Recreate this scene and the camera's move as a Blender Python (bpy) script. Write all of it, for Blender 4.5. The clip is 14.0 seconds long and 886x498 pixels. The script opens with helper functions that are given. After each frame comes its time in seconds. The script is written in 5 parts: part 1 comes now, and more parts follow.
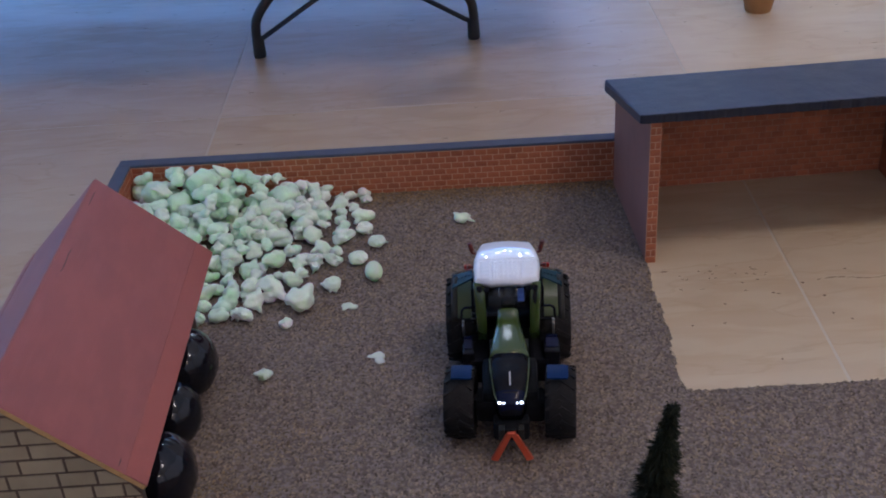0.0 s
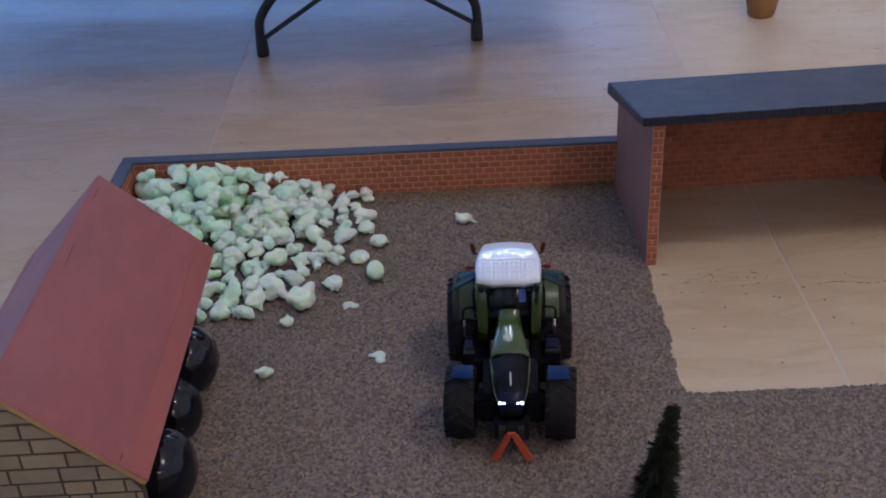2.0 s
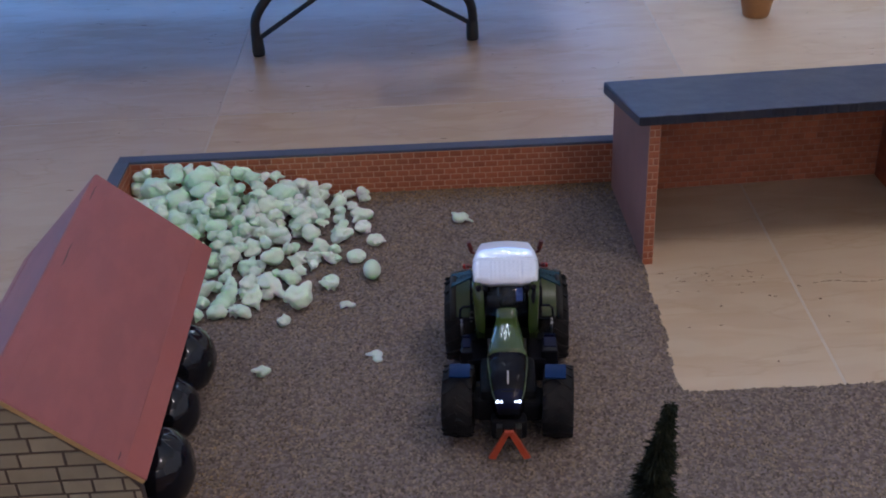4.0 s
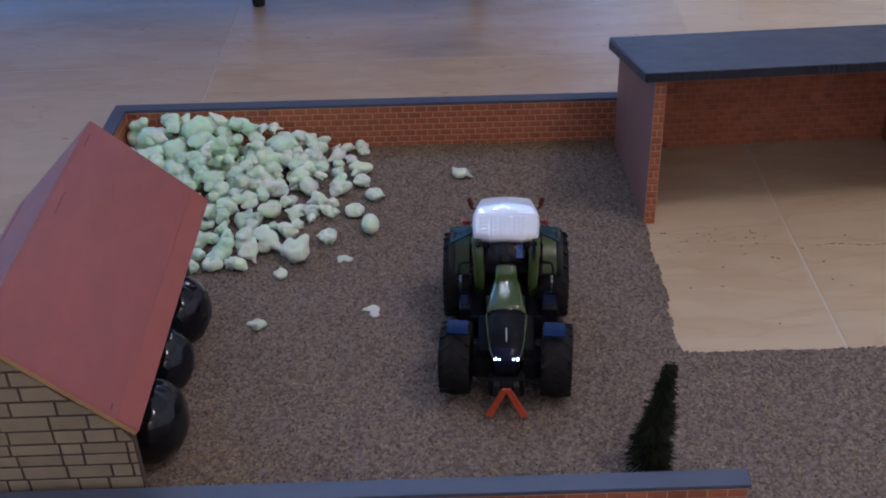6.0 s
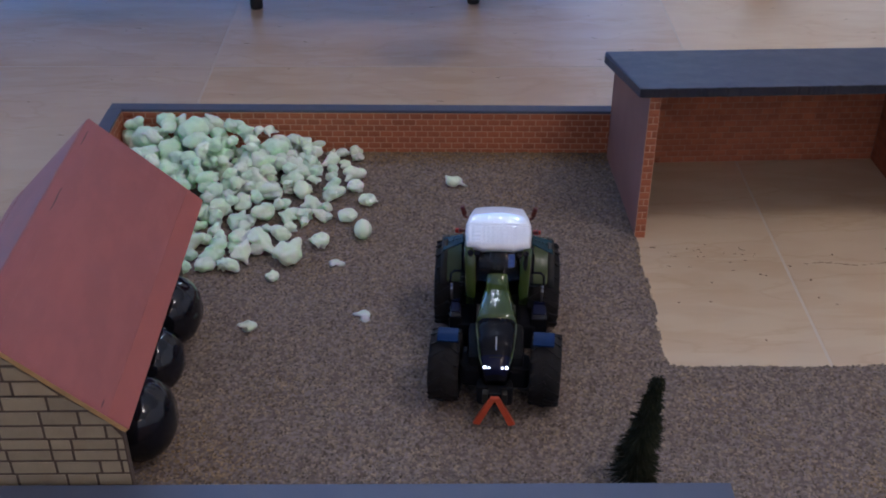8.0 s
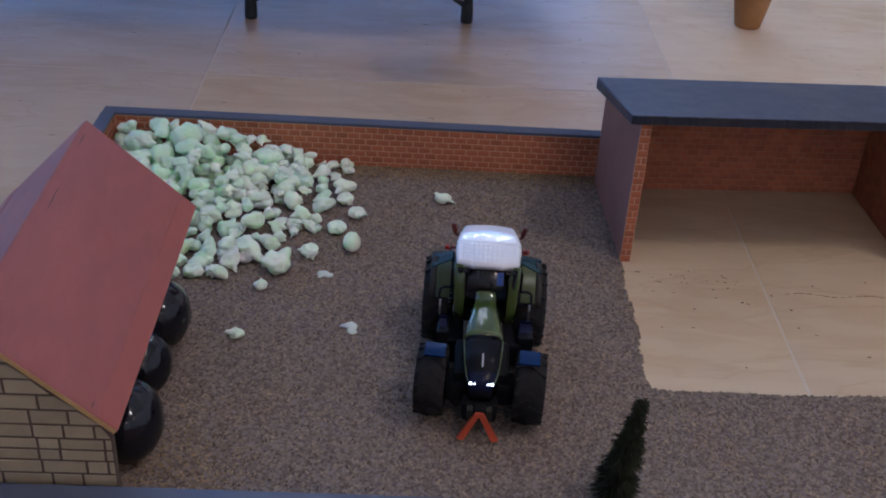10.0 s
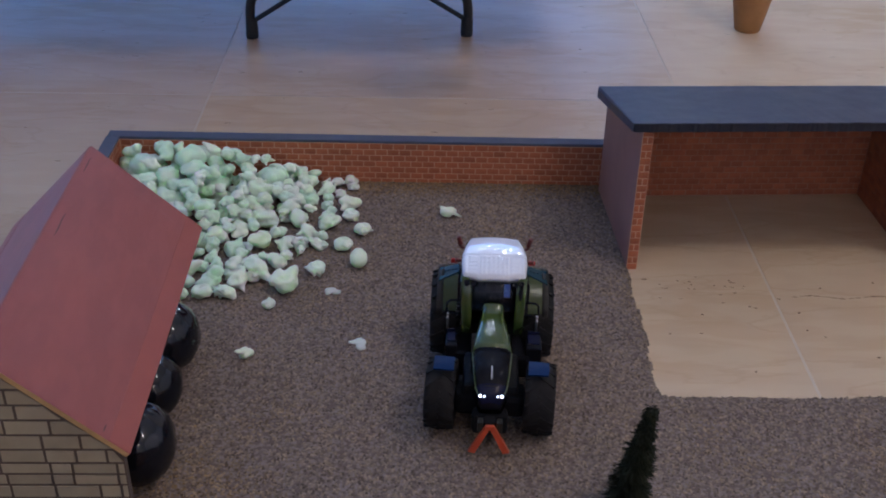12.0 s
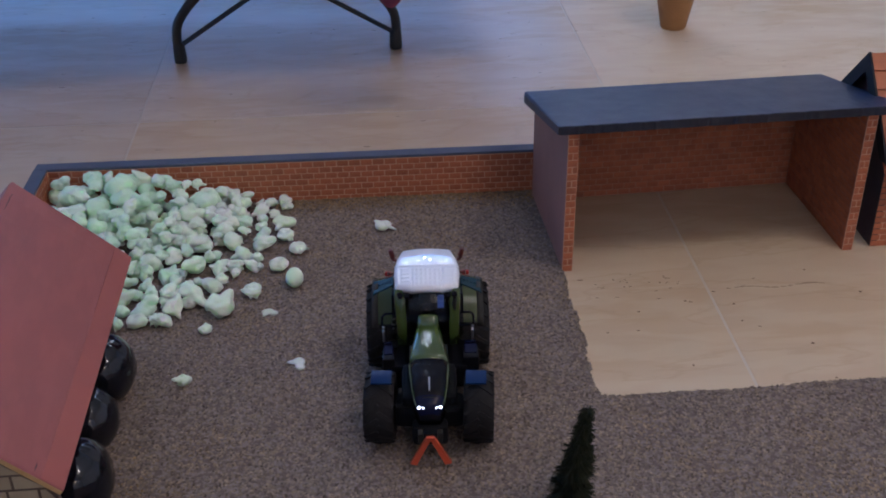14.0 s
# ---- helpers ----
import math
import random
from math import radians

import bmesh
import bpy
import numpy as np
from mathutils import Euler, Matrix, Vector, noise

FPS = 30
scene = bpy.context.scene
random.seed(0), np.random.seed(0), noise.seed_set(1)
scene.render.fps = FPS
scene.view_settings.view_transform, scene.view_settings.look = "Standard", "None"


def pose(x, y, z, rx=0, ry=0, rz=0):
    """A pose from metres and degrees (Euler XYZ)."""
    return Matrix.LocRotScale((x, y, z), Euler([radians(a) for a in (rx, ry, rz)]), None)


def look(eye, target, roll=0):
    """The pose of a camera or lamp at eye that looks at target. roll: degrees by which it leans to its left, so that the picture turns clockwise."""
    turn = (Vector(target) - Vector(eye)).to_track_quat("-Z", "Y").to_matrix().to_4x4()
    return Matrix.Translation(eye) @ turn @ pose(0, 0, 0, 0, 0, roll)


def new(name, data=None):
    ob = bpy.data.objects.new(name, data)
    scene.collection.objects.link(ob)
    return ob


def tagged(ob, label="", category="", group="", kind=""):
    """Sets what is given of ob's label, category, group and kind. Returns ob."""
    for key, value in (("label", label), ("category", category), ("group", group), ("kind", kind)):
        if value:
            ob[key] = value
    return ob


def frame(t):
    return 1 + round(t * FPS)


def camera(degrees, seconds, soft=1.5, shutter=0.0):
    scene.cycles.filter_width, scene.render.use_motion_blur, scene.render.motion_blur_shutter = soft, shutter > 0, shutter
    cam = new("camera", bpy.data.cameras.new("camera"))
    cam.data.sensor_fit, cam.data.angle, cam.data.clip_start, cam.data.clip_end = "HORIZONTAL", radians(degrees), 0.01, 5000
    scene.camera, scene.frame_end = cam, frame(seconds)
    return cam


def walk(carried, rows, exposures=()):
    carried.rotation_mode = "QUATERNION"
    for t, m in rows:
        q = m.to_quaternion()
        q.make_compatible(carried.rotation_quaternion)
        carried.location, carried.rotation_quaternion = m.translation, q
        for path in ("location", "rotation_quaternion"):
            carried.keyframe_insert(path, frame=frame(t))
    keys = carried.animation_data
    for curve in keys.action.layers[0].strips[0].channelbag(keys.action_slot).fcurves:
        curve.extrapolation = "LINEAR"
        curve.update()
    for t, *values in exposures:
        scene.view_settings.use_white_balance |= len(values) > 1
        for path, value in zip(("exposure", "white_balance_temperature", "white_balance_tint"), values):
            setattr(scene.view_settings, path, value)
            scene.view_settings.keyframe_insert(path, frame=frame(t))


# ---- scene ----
cam = camera(43.5, 14.0, soft=1.9)
PATH = [
    (0, (-0.1557, -0.7867, 0.5055), (-0.1707, 0.1522, -0.0674), -3.89),
    (0.5, (-0.1584, -0.7884, 0.5071), (-0.1748, 0.1524, -0.0627), -3.63),
    (1, (-0.1589, -0.7882, 0.5057), (-0.1702, 0.1524, -0.0645), -3.14),
    (1.5, (-0.1602, -0.7872, 0.5053), (-0.1732, 0.1518, -0.0675), -2.91),
    (2, (-0.1579, -0.7885, 0.5056), (-0.1718, 0.1511, -0.0662), -3.19),
    (2.5, (-0.1581, -0.7890, 0.5054), (-0.1691, 0.1497, -0.0679), -3.16),
    (5, (-0.1620, -0.7904, 0.5059), (-0.1671, 0.1496, -0.0654), -2.86),
    (5.5, (-0.1624, -0.7832, 0.4987), (-0.1718, 0.1443, -0.0926), -2.25),
    (6, (-0.1614, -0.7813, 0.4973), (-0.1690, 0.1363, -0.1092), -1.99),
    (6.5, (-0.1618, -0.7852, 0.5001), (-0.1698, 0.1339, -0.1041), -1.68),
    (7, (-0.1633, -0.7850, 0.5010), (-0.1679, 0.1367, -0.0993), -0.89),
    (7.5, (-0.1630, -0.7843, 0.5010), (-0.1643, 0.1349, -0.1033), -0.73),
    (8, (-0.1658, -0.7860, 0.5006), (-0.1596, 0.1356, -0.1000), 0.21),
    (10.5, (-0.1796, -0.7938, 0.5053), (-0.1500, 0.1373, -0.0797), 3.81),
    (11, (-0.1813, -0.7933, 0.5040), (-0.1564, 0.1384, -0.0801), 3.91),
    (11.5, (-0.1780, -0.7957, 0.5060), (-0.1527, 0.1376, -0.0757), 3.31),
    (12, (-0.1750, -0.7952, 0.5074), (-0.1529, 0.1414, -0.0691), 1.38),
    (12.5, (-0.1672, -0.7953, 0.5100), (-0.1358, 0.1453, -0.0595), -0.51),
    (13, (-0.1626, -0.7961, 0.5098), (-0.1221, 0.1449, -0.0583), -0.74),
    (13.5, (-0.1597, -0.7965, 0.5095), (-0.1079, 0.1442, -0.0583), -0.72),
    (14, (-0.1567, -0.7961, 0.5089), (-0.0919, 0.1441, -0.0585), -0.89),
]
walk(cam, [(t, look(eye, target, roll)) for t, eye, target, roll in PATH], [(0, -0.20, 6050, 16)])

# ---- light ----
KELVIN_WARM = (1.0, 0.905, 0.82)
SKY_BLUE = (0.20, 0.48, 1.0)
world = bpy.data.worlds.new("room_dusk")
scene.world = world
world.use_nodes = True
wn = world.node_tree.nodes
wl = world.node_tree.links
sky = wn.new("ShaderNodeTexSky")
sky.sky_type = "NISHITA"
sky.sun_disc = False
sky.sun_elevation, sky.sun_rotation = radians(4), radians(140)
wl.new(sky.outputs[0], wn["Background"].inputs[0])
wn["Background"].inputs[1].default_value = 0.10
scene.view_settings.exposure = 0.0


def lamp(name, kind, place, target, energy, colour, size=0.2, size_y=None):
    data = bpy.data.lights.new(name, kind)
    data.energy, data.color = energy, colour
    if kind == "AREA":
        data.shape = "RECTANGLE"
        data.size, data.size_y = size, size_y or size
    else:
        data.shadow_soft_size = size
    ob = new(name, data)
    ob.matrix_world = look(place, target)
    return ob


ROOM_L, ROOM_R, ROOM_F, ROOM_B, ROOM_H = -2.9, 2.6, -2.6, 2.6, 2.45
WIN_X0, WIN_X1, WIN_Z0, WIN_Z1 = -2.6, 0.45, 0.35, 2.1
CEIL = (0.88, -0.63, 2.05)
lamp("window_daylight", "AREA", ((WIN_X0 + WIN_X1) / 2, ROOM_B + 0.05, (WIN_Z0 + WIN_Z1) / 2),
     ((WIN_X0 + WIN_X1) / 2, 0, (WIN_Z0 + WIN_Z1) / 2), 57, SKY_BLUE, WIN_X1 - WIN_X0, WIN_Z1 - WIN_Z0)
# unseen west window, added for blue fill from the left
WEST_Y0, WEST_Y1, WEST_Z0, WEST_Z1 = 0.5, 2.3, 0.3, 2.0
lamp("west_fill_daylight", "AREA", (ROOM_L - 0.05, (WEST_Y0 + WEST_Y1) / 2, (WEST_Z0 + WEST_Z1) / 2),
     (0, (WEST_Y0 + WEST_Y1) / 2, (WEST_Z0 + WEST_Z1) / 2), 18, SKY_BLUE, WEST_Y1 - WEST_Y0, WEST_Z1 - WEST_Z0)
lamp("ceiling_lamp_glow", "POINT", CEIL, (0, 0, 0), 32.5, KELVIN_WARM, 0.14)
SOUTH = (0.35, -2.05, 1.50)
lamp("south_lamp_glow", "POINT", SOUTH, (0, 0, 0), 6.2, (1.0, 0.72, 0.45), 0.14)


# ---- materials ----
def shade(name, base, rough=0.6, metal=0.0, second=None, scale=40.0, mix=0.5, bump=0.0, bump_scale=300.0,
          fine=None, fine_scale=600.0, fine_mix=0.3, stretch=(1, 1, 1), rand=0.0, coat=0.0, spec=0.5, rough_var=0.0, patch=(0.35, 0.65), warp=0.0, veins=None, detail=4):
    """A principled material with broad and fine variation, bump, and tone that differs from piece to piece."""
    mat = bpy.data.materials.new(name)
    mat.use_nodes = True
    n, l = mat.node_tree.nodes, mat.node_tree.links
    p = n["Principled BSDF"]
    p.inputs["Roughness"].default_value, p.inputs["Metallic"].default_value = rough, metal
    p.inputs["Coat Weight"].default_value = coat
    p.inputs["Specular IOR Level"].default_value = spec
    co = n.new("ShaderNodeTexCoord")
    mp = n.new("ShaderNodeMapping")
    mp.inputs["Scale"].default_value = stretch
    l.new(co.outputs["Object"], mp.inputs[0])
    rgb = n.new("ShaderNodeRGB")
    rgb.outputs[0].default_value = (*base, 1)
    col = rgb.outputs[0]

    def noise_fac(s, detail, lo, hi):
        t = n.new("ShaderNodeTexNoise")
        t.inputs["Scale"].default_value, t.inputs["Detail"].default_value = s, detail
        t.inputs["Distortion"].default_value = warp
        l.new(mp.outputs[0], t.inputs["Vector"])
        r = n.new("ShaderNodeMapRange")
        r.inputs[1].default_value, r.inputs[2].default_value = lo, hi
        l.new(t.outputs[0], r.inputs[0])
        return r.outputs[0]

    def blend(a, b, fac, amount, kind="MIX"):
        m = n.new("ShaderNodeMix")
        m.data_type, m.blend_type = "RGBA", kind
        k = n.new("ShaderNodeMath")
        k.operation = "MULTIPLY"
        k.inputs[1].default_value = amount
        l.new(fac, k.inputs[0])
        l.new(k.outputs[0], m.inputs[0])
        l.new(a, m.inputs[6])
        m.inputs[7].default_value = (*b, 1)
        return m.outputs[2]

    if second:
        f = noise_fac(scale, detail, *patch)
        col = blend(col, second, f, mix)
        if rough_var:
            rr = n.new("ShaderNodeMapRange")
            rr.inputs[3].default_value, rr.inputs[4].default_value = rough - rough_var, rough + rough_var
            l.new(f, rr.inputs[0])
            l.new(rr.outputs[0], p.inputs["Roughness"])
    if fine:
        col = blend(col, fine, noise_fac(fine_scale, 2, 0.45, 0.62), fine_mix)
    if veins:
        f = noise_fac(scale * 1.7, 7, 0.485, 0.50)
        g = noise_fac(scale * 1.7, 7, 0.515, 0.50)
        both = n.new("ShaderNodeMath")
        both.operation = "MULTIPLY"
        l.new(f, both.inputs[0])
        l.new(g, both.inputs[1])
        col = blend(col, veins, both.outputs[0], 0.28)
    if rand:
        info = n.new("ShaderNodeObjectInfo")
        geo = n.new("ShaderNodeNewGeometry")
        add = n.new("ShaderNodeMath")
        add.operation = "ADD"
        l.new(info.outputs["Random"], add.inputs[0])
        l.new(geo.outputs["Random Per Island"], add.inputs[1])
        fr = n.new("ShaderNodeMath")
        fr.operation = "FRACT"
        l.new(add.outputs[0], fr.inputs[0])
        val = n.new("ShaderNodeMapRange")
        val.inputs[3].default_value, val.inputs[4].default_value = 1 - rand, 1 + rand
        l.new(fr.outputs[0], val.inputs[0])
        hs = n.new("ShaderNodeHueSaturation")
        l.new(val.outputs[0], hs.inputs["Value"])
        l.new(col, hs.inputs["Color"])
        col = hs.outputs[0]
    l.new(col, p.inputs["Base Color"])
    if bump:
        t = n.new("ShaderNodeTexNoise")
        t.inputs["Scale"].default_value, t.inputs["Detail"].default_value = bump_scale, 5
        l.new(mp.outputs[0], t.inputs["Vector"])
        b = n.new("ShaderNodeBump")
        b.inputs["Strength"].default_value, b.inputs["Distance"].default_value = bump, 0.001
        l.new(t.outputs[0], b.inputs["Height"])
        l.new(b.outputs[0], p.inputs["Normal"])
    return mat


def glowing(name, colour, strength):
    mat = bpy.data.materials.new(name)
    mat.use_nodes = True
    p = mat.node_tree.nodes["Principled BSDF"]
    p.inputs["Base Color"].default_value = (*colour, 1)
    p.inputs["Emission Color"].default_value = (*colour, 1)
    p.inputs["Emission Strength"].default_value = strength
    return mat


def glassy(name, tint, rough=0.03):
    mat = bpy.data.materials.new(name)
    mat.use_nodes = True
    p = mat.node_tree.nodes["Principled BSDF"]
    p.inputs["Base Color"].default_value = (*tint, 1)
    p.inputs["Roughness"].default_value = rough
    p.inputs["Transmission Weight"].default_value = 1.0
    p.inputs["IOR"].default_value = 1.42
    return mat


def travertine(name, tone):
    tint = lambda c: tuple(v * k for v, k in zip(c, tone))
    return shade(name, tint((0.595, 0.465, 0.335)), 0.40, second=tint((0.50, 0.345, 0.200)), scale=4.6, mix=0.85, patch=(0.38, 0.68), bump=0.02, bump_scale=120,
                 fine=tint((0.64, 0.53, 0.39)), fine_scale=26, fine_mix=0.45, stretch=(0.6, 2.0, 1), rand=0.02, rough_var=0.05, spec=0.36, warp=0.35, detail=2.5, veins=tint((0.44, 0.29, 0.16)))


# the last tone paints the warmer light on the shed-side tiles into the stone
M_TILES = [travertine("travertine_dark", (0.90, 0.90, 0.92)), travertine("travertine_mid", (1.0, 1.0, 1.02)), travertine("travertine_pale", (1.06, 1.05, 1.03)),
           travertine("travertine_warm_lit", (1.0, 0.968, 0.91))]
M_GROUT = shade("grout", (0.62, 0.53, 0.42), 0.85, second=(0.55, 0.46, 0.36), scale=60)
M_PIT = shade("pit_dirt", (0.10, 0.052, 0.028), 0.9, second=(0.20, 0.11, 0.05), scale=300)
M_CARPET = shade("carpet_pile", (0.178, 0.134, 0.109), 0.95, second=(0.135, 0.10, 0.085), scale=230, mix=0.9, bump=0.9, bump_scale=700,
                 fine=(0.30, 0.245, 0.23), fine_scale=330, fine_mix=0.6, spec=0.1)
M_TUFT = shade("carpet_fibre", (0.197, 0.153, 0.120), 0.95, second=(0.235, 0.150, 0.070), scale=9, mix=0.6, patch=(0.50, 0.72), fine=(0.26, 0.19, 0.125), fine_scale=190, fine_mix=0.55, rand=0.56, spec=0.1)
M_BRICK = shade("brick_face", (0.42, 0.130, 0.055), 0.75, second=(0.30, 0.085, 0.04), scale=120, mix=0.7, bump=0.2, bump_scale=900, rand=0.16)
M_WARM_CAST = shade("ochre_warm_cast", (0.25, 0.165, 0.085), 0.95, second=(0.20, 0.13, 0.07), scale=200, rand=0.5, spec=0.1)
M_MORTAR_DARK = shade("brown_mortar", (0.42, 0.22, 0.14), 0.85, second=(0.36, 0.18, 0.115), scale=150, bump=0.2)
M_MORTAR = shade("brick_mortar", (0.60, 0.34, 0.22), 0.85, second=(0.53, 0.30, 0.19), scale=150, bump=0.2)
M_COPING = shade("coping_paint", (0.066, 0.080, 0.125), 0.55, second=(0.085, 0.10, 0.145), scale=60, mix=0.6, bump=0.12, bump_scale=400, rough_var=0.08)
# part of the window's blue reflection on the roof is in this base
M_SLATE = shade("slate_with_sky_blue", (0.0062, 0.0165, 0.048), 0.42, second=(0.008, 0.020, 0.054), scale=45, mix=0.5, bump=0.18, bump_scale=500,
                fine=(0.09, 0.10, 0.12), fine_scale=260, fine_mix=0.08, rough_var=0.03, spec=0.28)
M_SLATE_EDGE = shade("dull_roof_edge", (0.030, 0.032, 0.046), 0.8, second=(0.040, 0.034, 0.034), scale=120, bump=0.3, bump_scale=600, spec=0.15)
M_BARGE = shade("black_bargeboard", (0.012, 0.013, 0.018), 0.6, second=(0.018, 0.018, 0.022), scale=80, bump=0.2, bump_scale=500, spec=0.2)
M_BOARD = shade("brown_board", (0.31, 0.150, 0.120), 0.6, second=(0.26, 0.125, 0.10), scale=30, mix=0.7, bump=0.1, bump_scale=400)
M_GABLE = shade("dark_gable", (0.06, 0.035, 0.035), 0.7, second=(0.045, 0.03, 0.035), scale=40, bump=0.1)
M_STONE = shade("cream_stone", (0.36, 0.285, 0.180), 0.75, second=(0.29, 0.222, 0.14), scale=70, mix=0.7, bump=0.25, bump_scale=500, rand=0.10)
M_STONE_JOINT = shade("dark_joint", (0.085, 0.055, 0.038), 0.9, second=(0.12, 0.08, 0.055), scale=200)
M_RED_ROOF = shade("red_roof_paint", (0.292, 0.080, 0.067), 0.5, second=(0.240, 0.069, 0.061), scale=22, mix=0.8, bump=0.15, bump_scale=260,
                   fine=(0.36, 0.10, 0.085), fine_scale=90, fine_mix=0.3, stretch=(1, 0.35, 1))


def scored(mat, w, h, depth):
    """Faint tile scoring pressed into a painted board."""
    n, l = mat.node_tree.nodes, mat.node_tree.links
    co = n.new("ShaderNodeTexCoord")
    sw = n.new("ShaderNodeSeparateXYZ")
    cb = n.new("ShaderNodeCombineXYZ")
    l.new(co.outputs["Object"], sw.inputs[0])
    l.new(sw.outputs["Y"], cb.inputs["X"])
    l.new(sw.outputs["Z"], cb.inputs["Y"])
    br = n.new("ShaderNodeTexBrick")
    br.inputs["Scale"].default_value = 1.0
    br.inputs["Brick Width"].default_value, br.inputs["Row Height"].default_value = w, h
    br.inputs["Mortar Size"].default_value = 0.0005
    br.inputs["Mortar Smooth"].default_value = 0.6
    l.new(cb.outputs[0], br.inputs["Vector"])
    bp = n.new("ShaderNodeBump")
    bp.inputs["Strength"].default_value, bp.inputs["Distance"].default_value = 0.1, depth
    bp.invert = True
    l.new(br.outputs["Fac"], bp.inputs["Height"])
    p = n["Principled BSDF"]
    l.new(p.inputs["Normal"].links[0].from_socket, bp.inputs["Normal"])
    l.new(bp.outputs[0], p.inputs["Normal"])


scored(M_RED_ROOF, 0.026, 0.0125, 0.0006)
M_RED_EDGE = shade("orange_eave_paint", (0.312, 0.079, 0.060), 0.5, second=(0.265, 0.070, 0.058), scale=40, bump=0.1)
M_WOOD = shade("bare_wood_edge", (0.50, 0.30, 0.12), 0.7, second=(0.40, 0.22, 0.08), scale=80, stretch=(1, 1, 6), bump=0.2)
M_FILM = shade("black_film", (0.008, 0.008, 0.012), 0.08, second=(0.010, 0.010, 0.014), scale=90, bump=0.12, bump_scale=140, spec=0.5)
M_FOAM = shade("pale_foam", (0.76, 0.92, 0.70), 0.6, second=(0.70, 0.89, 0.57), scale=38, mix=0.8, bump=0.12, bump_scale=420, rand=0.06,
               fine=(0.84, 0.92, 0.76), fine_scale=130, fine_mix=0.3, spec=0.3)
M_FOAM_GREEN = shade("green_foam", (0.70, 0.90, 0.68), 0.6, second=(0.55, 0.86, 0.52), scale=38, mix=0.8, bump=0.25, bump_scale=420, rand=0.06,
                     fine=(0.72, 0.90, 0.70), fine_scale=130, fine_mix=0.3, spec=0.3)
for _m in (M_FOAM, M_FOAM_GREEN):
    _foam = _m.node_tree.nodes["Principled BSDF"]
    _foam.inputs["Subsurface Weight"].default_value = 0.9
    _foam.inputs["Subsurface Radius"].default_value = (0.0080, 0.0110, 0.0074)
    _foam.inputs["Subsurface Scale"].default_value = 1.0
M_ORANGE_ROOF = shade("orange_tile", (0.42, 0.13, 0.05), 0.65, second=(0.33, 0.10, 0.045), scale=60, mix=0.8, bump=0.2, rand=0.12)
M_NEEDLE = shade("dark_needles", (0.021, 0.023, 0.012), 0.85, second=(0.034, 0.037, 0.020), scale=150, rand=0.4, spec=0.2)
M_BARK = shade("bark", (0.09, 0.055, 0.03), 0.9, second=(0.05, 0.03, 0.02), scale=200)
M_TUBE = shade("black_tube", (0.012, 0.012, 0.014), 0.35, second=(0.02, 0.02, 0.022), scale=80)
M_RUBBER_FOOT = shade("rubber_cap", (0.015, 0.015, 0.015), 0.6, second=(0.025, 0.025, 0.025), scale=90)
M_PINK = shade("pink_cloth", (0.30, 0.07, 0.12), 0.9, second=(0.22, 0.05, 0.09), scale=80, bump=0.3)
M_UNSEEN_SEAT = shade("unseen_seat_cloth", (0.24, 0.06, 0.10), 0.9, second=(0.18, 0.045, 0.075), scale=30, bump=0.3)
M_POT = shade("terracotta", (0.38, 0.185, 0.065), 0.6, second=(0.31, 0.145, 0.052), scale=50, mix=0.7, bump=0.1)
M_WALLPAINT = shade("room_paint", (0.84, 0.81, 0.78), 0.85, second=(0.80, 0.77, 0.74), scale=2, mix=0.6, bump=0.05)
M_FRAME_WHITE = shade("window_paint", (0.75, 0.75, 0.73), 0.4, second=(0.7, 0.7, 0.68), scale=8)
# tractor
T_GREEN = shade("tractor_green", (0.046, 0.074, 0.016), 0.07, second=(0.042, 0.068, 0.014), scale=60, mix=0.5, coat=0.6)
T_PANEL = shade("fender_green", (0.042, 0.060, 0.018), 0.22, second=(0.036, 0.051, 0.015), scale=60, mix=0.5, spec=0.4)
# black front fenders: the window's blue sheen is put into the colour
T_FENDER_SHEEN = shade("fender_sky_sheen", (0.006, 0.024, 0.085), 0.25, second=(0.009, 0.030, 0.098), scale=80, spec=0.09)
T_BLACK = shade("tractor_black", (0.009, 0.009, 0.012), 0.2, second=(0.013, 0.013, 0.016), scale=80, spec=0.06)
T_DARK = shade("tractor_chassis", (0.009, 0.009, 0.011), 0.6, second=(0.012, 0.012, 0.014), scale=120, bump=0.1, spec=0.1)
T_WHITE = shade("tractor_white", (0.74, 0.74, 0.78), 0.07, second=(0.74, 0.74, 0.76), scale=50, coat=1.0)
T_TYRE = shade("tyre_rubber", (0.012, 0.0105, 0.0105), 0.75, second=(0.019, 0.016, 0.015), scale=120, bump=0.25, bump_scale=700, spec=0.2)
T_RIM = shade("rim_red", (0.52, 0.085, 0.026), 0.38, second=(0.44, 0.070, 0.022), scale=90)
T_RED = shade("hitch_red", (0.48, 0.070, 0.026), 0.4, second=(0.41, 0.058, 0.022), scale=90)
T_GREY = shade("fender_grey", (0.036, 0.034, 0.029), 0.4, second=(0.027, 0.026, 0.022), scale=80, spec=0.1)
# green pads with the bluish reflection mixed into their colour
T_PAD = shade("pad_sky_tint", (0.010, 0.036, 0.050), 0.22, second=(0.013, 0.042, 0.050), scale=80, spec=0.3)
# blue of the box lids; on the nose it paints the headlights' glow
T_LID_GLOW = shade("lid_blue_lamp_glow", (0.006, 0.008, 0.030), 0.15, second=(0.008, 0.010, 0.036), scale=80, spec=0.2)
T_TRIM = shade("edge_trim", (0.10, 0.13, 0.075), 0.35, second=(0.08, 0.11, 0.06), scale=80)
T_GLINT = shade("window_glint_blue", (0.10, 0.19, 0.50), 0.12, second=(0.05, 0.09, 0.32), scale=420, mix=0.8)
